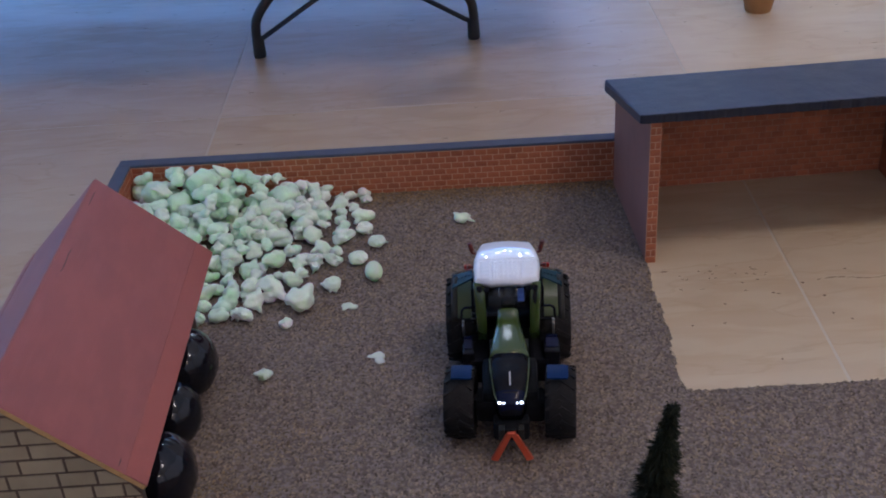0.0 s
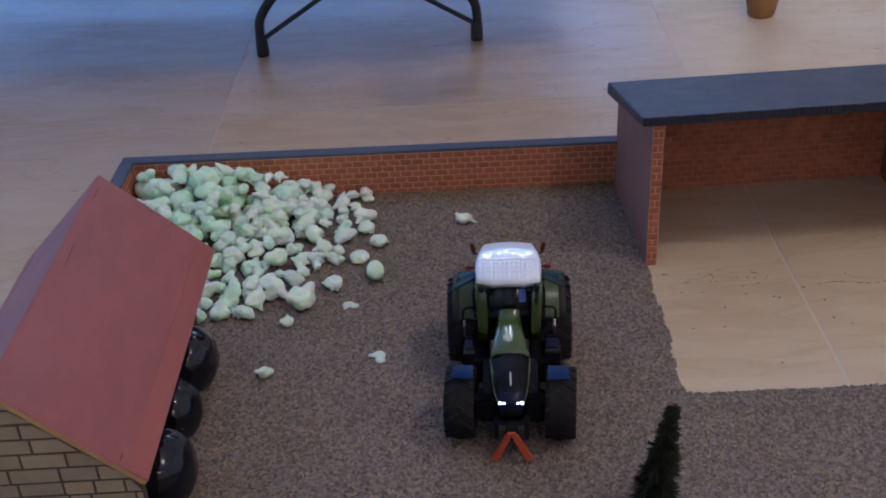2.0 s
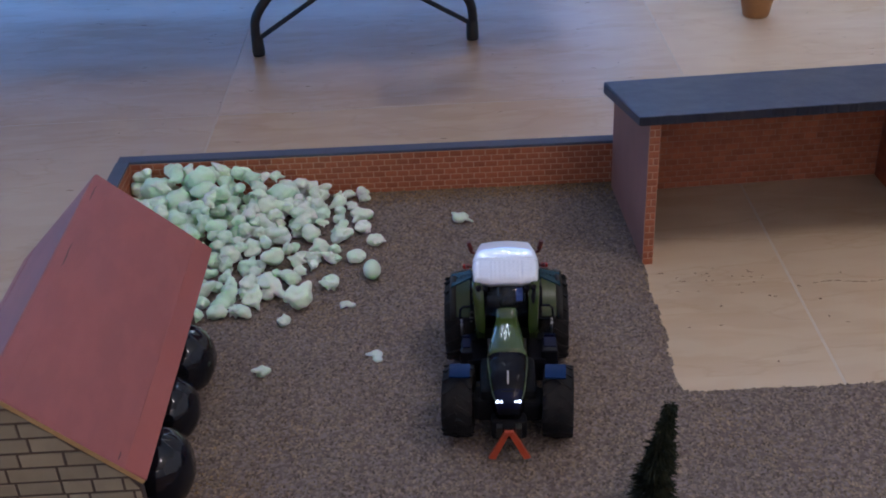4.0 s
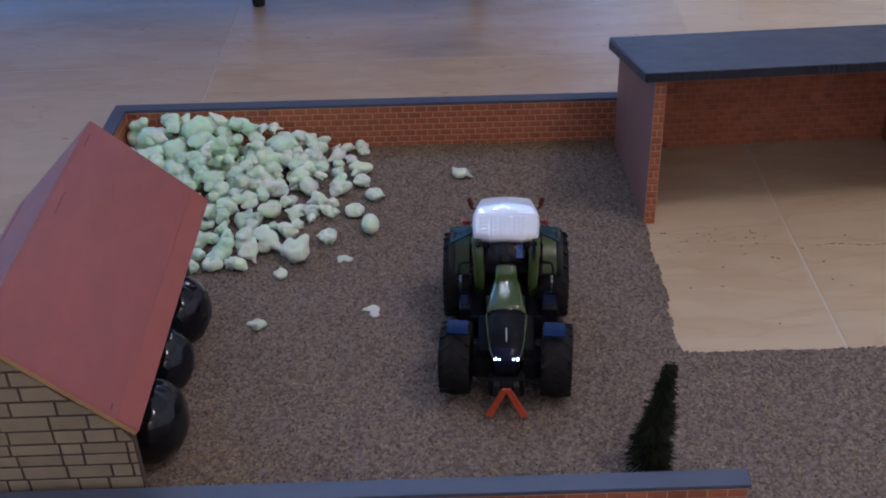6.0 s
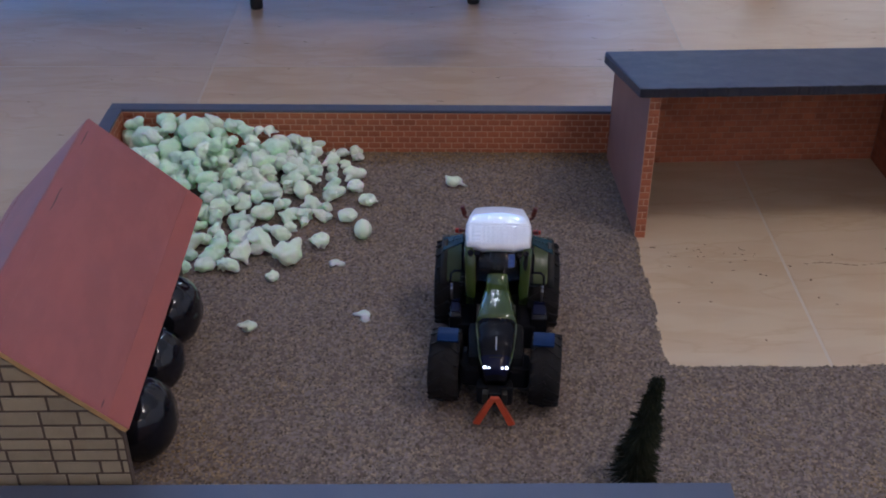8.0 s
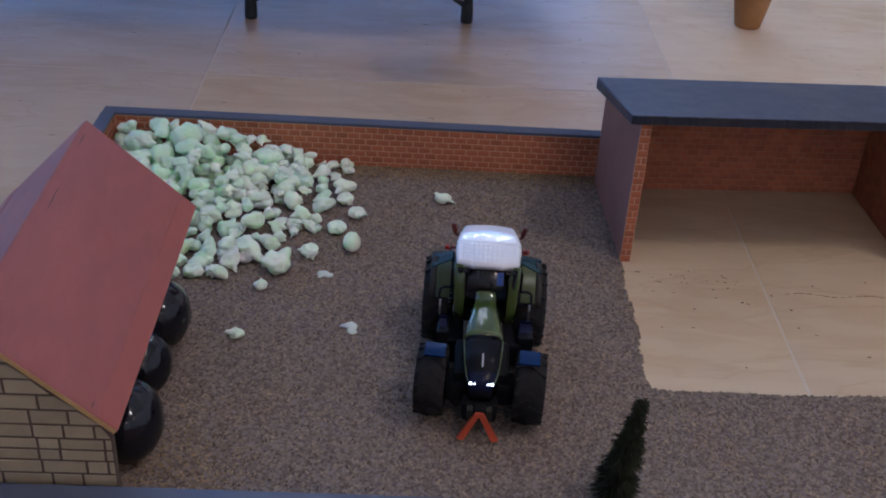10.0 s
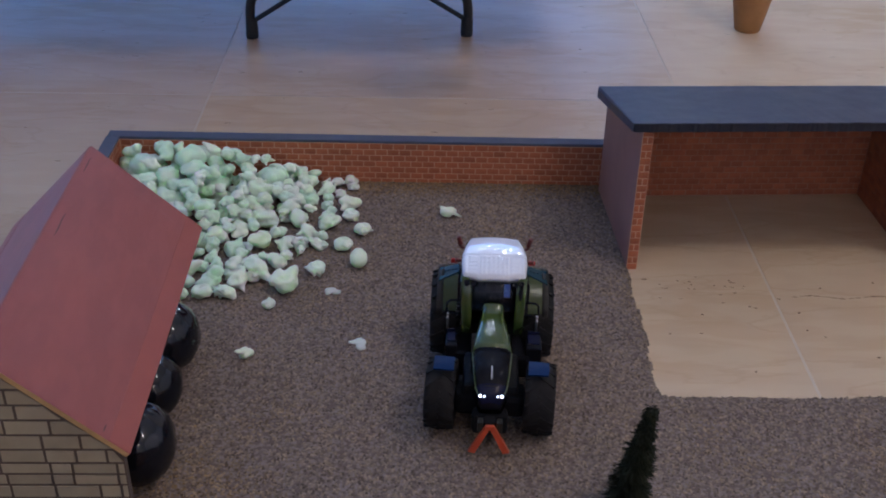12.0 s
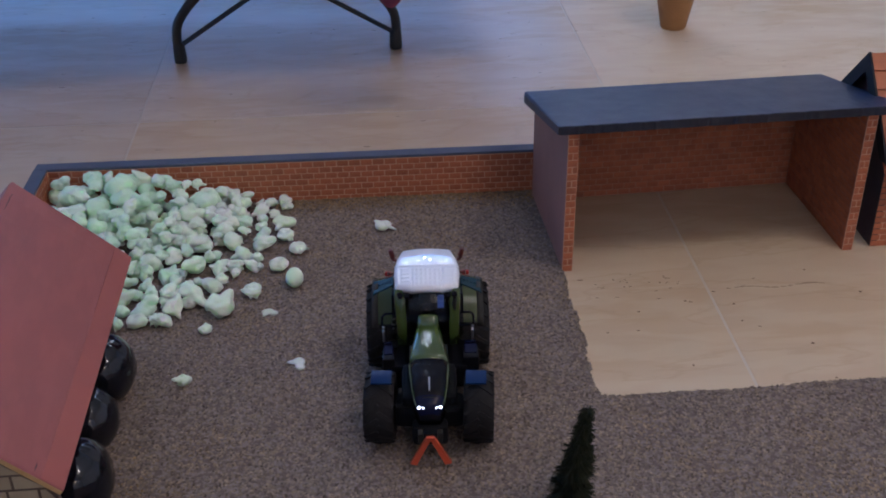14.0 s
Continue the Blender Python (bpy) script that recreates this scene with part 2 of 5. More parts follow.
T_SEAT = shade("seat_dark", (0.025, 0.035, 0.08), 0.6, second=(0.035, 0.045, 0.10), scale=90)
T_STEEL = shade("bright_steel", (0.5, 0.5, 0.5), 0.3, metal=1.0, second=(0.4, 0.4, 0.4), scale=90)
T_ORANGE = shade("indicator_orange", (0.11, 0.016, 0.012), 0.4, second=(0.085, 0.014, 0.012), scale=90)
T_GLASS = glassy("cab_glass", (0.28, 0.34, 0.42))
T_LIGHT = glowing("headlight_glow", (0.72, 0.80, 1.0), 6.0)
T_TAIL = glowing("tail_glow", (0.35, 0.012, 0.01), 0.08)
M_BULB = glowing("warm_bulb", (1.0, 0.94, 0.88), 60.0)
M_SPOT = glowing("cool_bulb", (0.80, 0.90, 1.0), 50.0)
M_SKYPANE = glowing("dusk_sky", (0.25, 0.46, 1.0), 0.55)


# ---- mesh helpers ----
def part(name, bm, material, parent=None, label="", smooth=False):
    mesh = bpy.data.meshes.new(name)
    bm.normal_update()
    bm.to_mesh(mesh)
    bm.free()
    for m in material if isinstance(material, (list, tuple)) else (material,):
        mesh.materials.append(m)
    if smooth:
        for f in mesh.polygons:
            f.use_smooth = True
    ob = new(name, mesh)
    if parent:
        ob.parent = parent
    if label:
        tagged(ob, label)
    return ob


def thing(name, m, label, category, group="", kind=""):
    ob = new(name)
    ob.empty_display_size = 0.01
    ob.matrix_world = m
    return tagged(ob, label, category, group, kind)


def box(bm, c, s, rot=None, bevel=0.0, mat=0):
    m = Matrix.Translation(c) @ (rot or Matrix.Identity(4)) @ Matrix.Diagonal((*s, 1))
    r = bmesh.ops.create_cube(bm, size=1.0, matrix=m)
    vs = r["verts"]
    faces = list({f for v in vs for f in v.link_faces})
    for f in faces:
        f.material_index = mat
    if bevel:
        es = list({e for v in vs for e in v.link_edges})
        b = bmesh.ops.bevel(bm, geom=es, offset=bevel, segments=2, profile=0.6, affect="EDGES")
        for f in b["faces"]:
            f.material_index = mat
    return bm


def loft(bm, rings, cap=True, closed=True, mat=0):
    rows = [[bm.verts.new(p) for p in ring] for ring in rings]
    n = len(rows[0])
    for a, b in zip(rows, rows[1:]):
        for i in range(n if closed else n - 1):
            j = (i + 1) % n
            bm.faces.new((a[i], a[j], b[j], b[i])).material_index = mat
    if cap and closed:
        bm.faces.new(rows[0][::-1]).material_index = mat
        bm.faces.new(rows[-1]).material_index = mat
    bmesh.ops.recalc_face_normals(bm, faces=bm.faces[:])
    return bm


def tube(bm, pts, r, seg=10, mat=0):
    pts = [Vector(p) for p in pts]
    rings = []
    side = None
    for i, p in enumerate(pts):
        d = (pts[min(i + 1, len(pts) - 1)] - pts[max(i - 1, 0)]).normalized()
        if side is None:
            side = d.orthogonal().normalized()
        side = (side - d * side.dot(d)).normalized()
        up = d.cross(side)
        rr = r[i] if isinstance(r, (list, tuple)) else r
        rings.append([p + rr * (math.cos(a) * side + math.sin(a) * up) for a in [2 * math.pi * k / seg for k in range(seg)]])
    return loft(bm, rings, mat=mat)


def spin(bm, profile, seg=40, axis="x", mat=0, closed=False):
    """Revolves (radius, along) pairs round an axis through the origin."""
    rings = []
    for k in range(seg):
        a = 2 * math.pi * k / seg
        ring = []
        for r, x in profile:
            ring.append((x, r * math.cos(a), r * math.sin(a)) if axis == "x" else (r * math.cos(a), r * math.sin(a), x))
        rings.append([bm.verts.new(p) for p in ring])
    n = len(profile)
    for k in range(seg):
        a, b = rings[k], rings[(k + 1) % seg]
        for i in range(n if closed else n - 1):
            j = (i + 1) % n
            if profile[i][0] < 1e-9 and profile[j][0] < 1e-9:
                continue
            bm.faces.new((a[i], a[j], b[j], b[i])).material_index = mat
    bmesh.ops.remove_doubles(bm, verts=bm.verts[:], dist=1e-7)
    bmesh.ops.recalc_face_normals(bm, faces=bm.faces[:])
    return bm


def curve_pts(pts, n=8):
    """Points on a smooth line through the given points."""
    pts = [Vector(p) for p in pts]
    out = []
    for i in range(len(pts) - 1):
        p0, p1, p2, p3 = pts[max(i - 1, 0)], pts[i], pts[i + 1], pts[min(i + 2, len(pts) - 1)]
        for k in range(n):
            t = k / n
            out.append(0.5 * ((2 * p1) + (p2 - p0) * t + (2 * p0 - 5 * p1 + 4 * p2 - p3) * t * t + (3 * p1 - p0 - 3 * p2 + p3) * t ** 3))
    out.append(pts[-1])
    return out


def brick_mesh(name, w, h, d, material):
    """One brick: front at +y = d, with its edges taken off."""
    bm = bmesh.new()
    e = min(w, h) * 0.12
    lo = [(-w / 2, 0, -h / 2), (w / 2, 0, -h / 2), (w / 2, 0, h / 2), (-w / 2, 0, h / 2)]
    mid = [(x, d * 0.55, z) for x, _, z in lo]
    hi = [(x * (1 - 2 * e / w), d, z * (1 - 2 * e / h)) for x, _, z in lo]
    loft(bm, [lo, mid, hi])
    mesh = bpy.data.meshes.new(name)
    bm.to_mesh(mesh)
    bm.free()
    mesh.materials.append(material)
    return mesh


BRICK_W, BRICK_H, JOINT = 0.0112, 0.0061, 0.00085
rng = random.Random(7)


def lay_bricks(parent, m, length, height, limit, pick=None, w=BRICK_W, h=BRICK_H, joint=JOINT, depth=0.0003, material=None, name="brick"):
    """Lays courses in the x-z plane of m (front along +y): single bricks up to the limit, the rest joined."""
    material = material or M_BRICK
    cache = {}
    spots = []
    rows = max(1, round(height / h))
    ch = height / rows
    for r in range(rows):
        x = -(r % 2) * w / 2
        while x < length - 1e-6:
            a, b = max(x, 0), min(x + w, length)
            if b - a > 0.0018:
                spots.append(((a + b) / 2, (r + 0.5) * ch, round(b - a - joint, 4)))
            x += w
    if pick:
        spots.sort(key=pick)
    verts, faces = [], []
    for i, (x, z, bw) in enumerate(spots):
        key = bw
        if key not in cache:
            cache[key] = brick_mesh(name, bw, ch - joint, depth, material)
        out = rng.uniform(-0.00012, 0.00012)
        local = m @ Matrix.Translation((x, out, z))
        if i < limit:
            ob = new(name, cache[key])
            ob.parent = parent
            ob.matrix_local = local
        else:
            base = len(verts)
            verts += [tuple(local @ v.co) for v in cache[key].vertices]
            faces += [tuple(base + k for k in f.vertices) for f in cache[key].polygons]
    if verts:
        mesh = bpy.data.meshes.new("brickwork")
        mesh.from_pydata(verts, [], faces)
        mesh.materials.append(material)
        ob = new("brickwork", mesh)
        ob.parent = parent
        tagged(ob, kind="stuff")


# ---- room ----
SEAM_X, SEAM_Y, TILE_X, TILE_Y = 0.1159, 0.3510, 0.5284, 0.70
bm = bmesh.new()
box(bm, ((ROOM_L + ROOM_R) / 2, (ROOM_F + ROOM_B) / 2, -0.0300), (ROOM_R - ROOM_L + 0.4, ROOM_B - ROOM_F + 0.4, 0.0593))
floor = part("floor", bm, M_GROUT)
tagged(floor, "cream travertine floor tiles with fine grey seams", "floor", kind="structure")
tile_bm = bmesh.new()
gap = 0.0022
box(tile_bm, (0, 0, -0.004), (TILE_X - gap, TILE_Y - gap, 0.008), bevel=0.0004)
tile_mesh = bpy.data.meshes.new("tile")
tile_bm.to_mesh(tile_mesh)
tile_bm.free()
tile_meshes = []
for mat in M_TILES:
    tile_meshes.append(tile_mesh.copy())
    tile_meshes[-1].name = "tile"
    tile_meshes[-1].materials.append(mat)
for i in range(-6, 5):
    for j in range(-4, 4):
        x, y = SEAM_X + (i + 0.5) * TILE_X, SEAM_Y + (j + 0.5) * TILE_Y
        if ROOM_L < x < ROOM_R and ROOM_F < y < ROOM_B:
            # tiles on the shed side take the warm-lit tone
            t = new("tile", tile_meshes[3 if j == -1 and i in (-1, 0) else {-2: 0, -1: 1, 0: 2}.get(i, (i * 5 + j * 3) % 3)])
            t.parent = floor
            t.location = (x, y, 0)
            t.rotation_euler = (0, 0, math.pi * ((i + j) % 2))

# natural pits and one hairline crack in the stone
bm = bmesh.new()


def fleck(bm, x, y, a, b, turn, z=0.0002):
    n = 7
    ring = [(x + (a * math.cos(k) * math.cos(turn) - b * math.sin(k) * math.sin(turn)) * rng.uniform(0.7, 1.2),
             y + (a * math.cos(k) * math.sin(turn) + b * math.sin(k) * math.cos(turn)) * rng.uniform(0.7, 1.2), z)
            for k in [2 * math.pi * q / n for q in range(n)]]
    bm.faces.new([bm.verts.new(p) for p in ring])


for k in range(13):
    u = k / 12
    fleck(bm, 0.134 + 0.078 * u + rng.uniform(-0.001, 0.001), -0.0400 + 0.002 * math.sin(9 * u), rng.uniform(0.0026, 0.0046), rng.uniform(0.0003, 0.0007), 0.1 * math.sin(11 * u))
for k in range(26):
    fleck(bm, rng.uniform(0.01, 0.10), -0.028 + rng.gauss(0, 0.008), rng.uniform(0.0007, 0.0022), rng.uniform(0.0003, 0.0008), rng.uniform(-0.5, 0.5))
for x, y in ((0.116, -0.049), (0.127, -0.071), (0.1265, -0.098), (0.138, -0.108), (0.17, -0.137), (0.09, -0.062), (0.094, -0.064), (0.05, -0.075),
             (0.02, -0.105), (0.044, -0.104), (0.074, -0.158), (0.154, -0.03), (0.2, -0.02), (0.233, -0.062), (0.172, -0.186)):
    fleck(bm, x * 1.03, y * 0.89, rng.uniform(0.0009, 0.0018), rng.uniform(0.0006, 0.0011), rng.uniform(-0.6, 0.6))
for k in range(120):
    fleck(bm, rng.uniform(-0.7, 0.5), rng.uniform(0.17, 0.75), rng.uniform(0.001, 0.005), rng.uniform(0.0003, 0.0006), rng.uniform(-0.15, 0.15))
part("pit", bm, M_PIT, floor)

T = 0.12
for name, c, s in (("wall_south", ((ROOM_L + ROOM_R) / 2, ROOM_F - T / 2, ROOM_H / 2), (ROOM_R - ROOM_L + 2 * T, T, ROOM_H)),
                   ("wall_east", (ROOM_R + T / 2, (ROOM_F + ROOM_B) / 2, ROOM_H / 2), (T, ROOM_B - ROOM_F, ROOM_H))):
    bm = bmesh.new()
    box(bm, c, s)
    tagged(part(name, bm, M_WALLPAINT), "plain painted room wall", "wall", kind="structure")
bm = bmesh.new()
for y0, y1, z0, z1 in ((ROOM_F, WEST_Y0, 0, ROOM_H), (WEST_Y1, ROOM_B, 0, ROOM_H), (WEST_Y0, WEST_Y1, 0, WEST_Z0), (WEST_Y0, WEST_Y1, WEST_Z1, ROOM_H)):
    box(bm, (ROOM_L - T / 2, (y0 + y1) / 2, (z0 + z1) / 2), (T, y1 - y0, z1 - z0))
tagged(part("wall_west", bm, M_WALLPAINT), "plain painted room wall with an added opening for blue fill", "wall", kind="structure")
bm = bmesh.new()
box(bm, (ROOM_L - 1.6, 0, 1.3), (0.02, 6.0, 4.4))
tagged(part("backdrop", bm, M_SKYPANE), "dusk sky outside the window", "sky", kind="structure")
bm = bmesh.new()
yc = ROOM_B + T / 2
for x0, x1, z0, z1 in ((ROOM_L, WIN_X0, 0, ROOM_H), (WIN_X1, ROOM_R, 0, ROOM_H), (WIN_X0, WIN_X1, 0, WIN_Z0), (WIN_X0, WIN_X1, WIN_Z1, ROOM_H)):
    box(bm, ((x0 + x1) / 2, yc, (z0 + z1) / 2), (x1 - x0, T, z1 - z0))
tagged(part("wall_north", bm, M_WALLPAINT), "plain painted room wall with a wide window opening", "wall", kind="structure")
win = thing("window_1", pose((WIN_X0 + WIN_X1) / 2, ROOM_B, 0), "wide white-framed patio window with dusk sky behind", "window", kind="structure")
for k in range(3):
    bm = bmesh.new()
    box(bm, (-1.5 + k * 1.5, 0.09, (WIN_Z0 + WIN_Z1) / 2), (0.05, 0.04, WIN_Z1 - WIN_Z0), bevel=0.004)
    part("window_frame", bm, M_FRAME_WHITE, win)
bm = bmesh.new()
box(bm, ((WIN_X0 + WIN_X1) / 2, ROOM_B + 1.6, 1.3), (7.0, 0.02, 4.4))
tagged(part("backdrop", bm, M_SKYPANE), "dusk sky outside the window", "sky", kind="structure")
bm = bmesh.new()
box(bm, ((ROOM_L + ROOM_R) / 2, (ROOM_F + ROOM_B) / 2, ROOM_H + 0.05), (ROOM_R - ROOM_L + 0.4, ROOM_B - ROOM_F + 0.4, 0.1))
tagged(part("ceiling", bm, M_WALLPAINT), "plain pale ceiling", "ceiling", kind="structure")


def hanging_light(name, place, bulbs, ring, drop, label, glow=M_BULB):
    ob = thing(name, pose(*place), label, "lamp")
    bm = bmesh.new()
    tube(bm, [(0, 0, 0.06), (0, 0, ROOM_H - place[2] - 0.002)], 0.008)
    part("stem", bm, M_FRAME_WHITE, ob)
    bm = bmesh.new()
    spin(bm, [(0.0, 0.06), (ring * 1.1, 0.055), (ring * 1.15, 0.045), (ring * 1.1, 0.035), (0.0, 0.035)], 32, "z")
    part("plate", bm, M_FRAME_WHITE, ob)
    for k in range(bulbs):
        a = 2 * math.pi * k / bulbs + 0.3
        bm = bmesh.new()
        rr = ring * (1.0 if k % 2 else 0.55)
        bmesh.ops.create_uvsphere(bm, u_segments=14, v_segments=8, radius=drop, matrix=Matrix.Translation((rr * math.cos(a), rr * math.sin(a), 0.0)))
        part("bulb", bm, glow, ob, smooth=True)
    return ob


hanging_light("ceiling_light", (CEIL[0], CEIL[1], CEIL[2] + 0.16), 6, 0.14, 0.012, "ceiling light with a ring of small warm bulbs")
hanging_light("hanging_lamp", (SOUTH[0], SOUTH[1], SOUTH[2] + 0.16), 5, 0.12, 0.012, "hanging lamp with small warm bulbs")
hanging_light("pendant_light", (-0.05, 2.1, 1.42), 16, 0.46, 0.020, "hanging light with small bright bulbs by the window", M_SPOT)
# extra unseen spots, placed for the glints on the tractor hood
hanging_light("hood_glint_spots", (-0.12, 1.28, 2.18), 13, 0.28, 0.017, "added ceiling spots that glint in the tractor hood", M_SPOT)

# ---- carpet ----
PILE = 0.0022


def carpet_edge(x, y):
    """How far a point lies inside the carpet (metres; minus: outside). The yard corner by the shed is cut away."""
    w = 0.0013 * math.sin(61 * y + 1) + 0.0008 * math.sin(173 * y) + 0.0009 * noise.noise((x * 160, y * 160, 3.0))
    left = 0.0005 - 0.0025 * min(1, max(0, -y / 0.15)) + w
    low = -0.1742 + 0.017 * x + 0.0009 * math.sin(47 * x) + 0.0009 * noise.noise((x * 160, y * 160, 9.0))
    dx, dy = x - left, y - low
    if dx > 0 and dy > 0:
        r = 0.012
        inner = min(dx, dy)
        corner = r - math.hypot(r - dx, r - dy) if dx < r and dy < r else inner
        return -min(inner, corner) if corner > 0 else 0.0004
    if dx <= 0 and dy <= 0:
        return math.hypot(dx, dy)
    return -dx if dx <= 0 else -dy


bm = bmesh.new()
X0, X1, Y0, Y1, STEP = -0.50, 0.50, -0.56, 0.152, 0.0021
nx, ny = int((X1 - X0) / STEP), int((Y1 - Y0) / STEP)
grid = {}


def pile_height(x, y):
    return PILE + 0.0005 * noise.noise((x * 420, y * 420, 0)) + 0.00045 * noise.noise((x * 900, y * 900, 5)) + 0.0003 * noise.noise((x * 40, y * 40, 2))


verts, faces = [], []
for j in range(ny + 1):
    for i in range(nx + 1):
        x, y = X0 + i * STEP, Y0 + j * STEP
        e = carpet_edge(x, y)
        if e > -STEP * 1.01:
            z = pile_height(x, y) if e > 0.0004 else 0.0003
            if e < 0:
                x += rng.uniform(-0.0005, 0.0005)
            grid[i, j] = len(verts)
            verts.append((x, y, z))
for j in range(ny):
    for i in range(nx):
        q = [grid.get(k) for k in ((i, j), (i + 1, j), (i + 1, j + 1), (i, j + 1))]
        if None not in q:
            faces.append(q)
mesh = bpy.data.meshes.new("carpet")
mesh.from_pydata(verts, [], faces)
mesh.materials.append(M_CARPET)
for f in mesh.polygons:
    f.use_smooth = True
carpet = tagged(new("carpet", mesh), "brown flecked short-pile carpet with a corner cut away", "carpet", kind="structure")
# loose loops of yarn that stand out of the pile
verts, faces = [], []
trng = random.Random(21)
while len(faces) < 165000:
    x, y = trng.uniform(-0.46, 0.36), trng.uniform(-0.40, 0.1475)
    e = carpet_edge(x, y)
    if e < -0.0006:
        continue
    a, ln, wd = trng.gauss(math.pi / 2, 0.75), trng.uniform(0.0010, 0.0023), trng.uniform(0.0005, 0.0009)
    c, s = math.cos(a), math.sin(a)
    z = pile_height(x, y) if e > 0.0004 else 0.001
    b = len(verts)
    rise = trng.uniform(0.0, 0.0007)
    verts += [(x - c * ln - s * wd, y - s * ln + c * wd, z - 0.0003), (x - c * ln + s * wd, y - s * ln - c * wd, z - 0.0003), (x + s * wd, y - c * wd, z + rise),
              (x - s * wd, y + c * wd, z + rise), (x + c * ln + s * wd, y + s * ln - c * wd, z - 0.0003), (x + c * ln - s * wd, y + s * ln + c * wd, z - 0.0003)]
    faces += [(b, b + 1, b + 2, b + 3), (b + 3, b + 2, b + 4, b + 5)]
mesh = bpy.data.meshes.new("yarn")
mesh.from_pydata(verts, [], faces)
mesh.materials.append(M_TUFT)
yarn = new("yarn", mesh)
yarn.parent = carpet
tagged(yarn, kind="stuff")
# ochre flecks paint the wall's warm cast into the pile, few by the barn
verts, faces = [], []
while len(faces) < 2600:
    k = trng.random()
    if k < 0.93:
        x, y = trng.uniform(-0.25, -0.004), 0.1465 - abs(trng.gauss(0, 0.013))
    else:
        x, y = trng.gauss(-0.330, 0.012), trng.gauss(-0.265, 0.027)
    if carpet_edge(x, y) < 0.0005 or abs(y) > 0.35:
        continue
    a, ln = trng.uniform(0, 6.28), trng.uniform(0.0006, 0.0014)
    z = pile_height(x, y) + trng.uniform(0.0002, 0.0007)
    b = len(verts)
    verts += [(x + ln * math.cos(a + q), y + ln * math.sin(a + q), z + trng.uniform(-0.0003, 0.0003)) for q in (0, 1.9, 3.2, 4.7)]
    faces.append((b, b + 1, b + 2, b + 3))
mesh = bpy.data.meshes.new("dust")
mesh.from_pydata(verts, [], faces)
mesh.materials.append(M_WARM_CAST)
dust = new("dust", mesh)
dust.parent = carpet
tagged(dust, kind="stuff")

# ---- yard walls ----
WALL_H, COPE_T, COPE_W = 0.0430, 0.0030, 0.0125
BACK_Y, LEFT_X = 0.1455, -0.4590
yard = thing("yard_wall", pose(0, BACK_Y, 0, 0, 0, -0.57), "low toy brick wall with a slate-grey painted coping", "toy wall")
bm = bmesh.new()
box(bm, ((LEFT_X - 0.0115) / 2, 0.0057, WALL_H / 2), (-LEFT_X + 0.0115 - 0.0004, 0.0112, WALL_H))
core = part("wall", bm, M_MORTAR, yard)
bm = bmesh.new()
box(bm, (LEFT_X - 0.0057, -0.102, WALL_H / 2), (0.0112, 0.202, WALL_H))
side_core = part("wall", bm, M_MORTAR, yard)
bm = bmesh.new()
box(bm, (LEFT_X / 2 - 0.0058, 0.0057, WALL_H + COPE_T / 2), (-LEFT_X + 0.0112, COPE_W, COPE_T), bevel=0.0006)
part("coping", bm, M_COPING, yard)
bm = bmesh.new()
box(bm, (LEFT_X - 0.0057, -0.1025, WALL_H + COPE_T / 2), (COPE_W, 0.2035, COPE_T), bevel=0.0006)
part("coping", bm, M_COPING, yard)
FLIP = Matrix.Rotation(math.pi, 4, "Z")
lay_bricks(core, Matrix.Translation((-0.0005, 0.0001, 0)) @ FLIP, -LEFT_X - 0.001, WALL_H - 0.0006, 300, pick=lambda s: s[0])
lay_bricks(side_core, Matrix.Translation((LEFT_X - 0.0001, -0.001, 0)) @ Matrix.Rotation(-math.pi / 2, 4, "Z"), 0.20, WALL_H - 0.0006, 0)

FRONT_Y = -0.3311
front = thing("yard_wall", pose(0.0, FRONT_Y, 0, 0, 0, 0.2), "low toy brick wall with a slate-grey painted coping", "toy wall")
bm = bmesh.new()
box(bm, (-0.25, -0.0062, WALL_H / 2), (0.4992, 0.0112, WALL_H))
fcore = part("wall", bm, M_MORTAR, front)
bm = bmesh.new()
box(bm, (-0.2495, -0.0062, WALL_H + COPE_T / 2), (0.501, COPE_W, COPE_T), bevel=0.0006)
part("coping", bm, M_COPING, front)
lay_bricks(fcore, Matrix.Translation((-0.0005, -0.0119, 0)) @ FLIP, 0.498, WALL_H - 0.0006, 90, pick=lambda s: s[0])

# ---- open shed ----
SHED_W, SHED_D, SHED_H, SHED_T = 0.2590, 0.1375, 0.1310, 0.0088
SLOPE = -0.225
shed = thing("toy_shed", pose(0, 0, 0, 0, 0, 2.4), "open-fronted toy brick shed with a dark slate-painted lean-to roof", "toy shed")


def side(x):
    bm = bmesh.new()
    t, d = SHED_T, SHED_D
    zb = SHED_H + SLOPE * d
    loft(bm, [[(x, 0, 0), (x, d, 0), (x, d, zb), (x, 0, SHED_H)], [(x + t, 0, 0), (x + t, d, 0), (x + t, d, zb), (x + t, 0, SHED_H)]])
    return part("side_wall", bm, [M_BOARD], shed)


sw_l, sw_r = side(0.0), side(SHED_W - SHED_T)
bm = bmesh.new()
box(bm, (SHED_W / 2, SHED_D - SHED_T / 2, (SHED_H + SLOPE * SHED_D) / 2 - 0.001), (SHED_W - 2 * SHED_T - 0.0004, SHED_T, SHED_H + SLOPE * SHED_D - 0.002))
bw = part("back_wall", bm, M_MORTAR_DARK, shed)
FRONT = Matrix.Rotation(math.pi, 4, "Z")
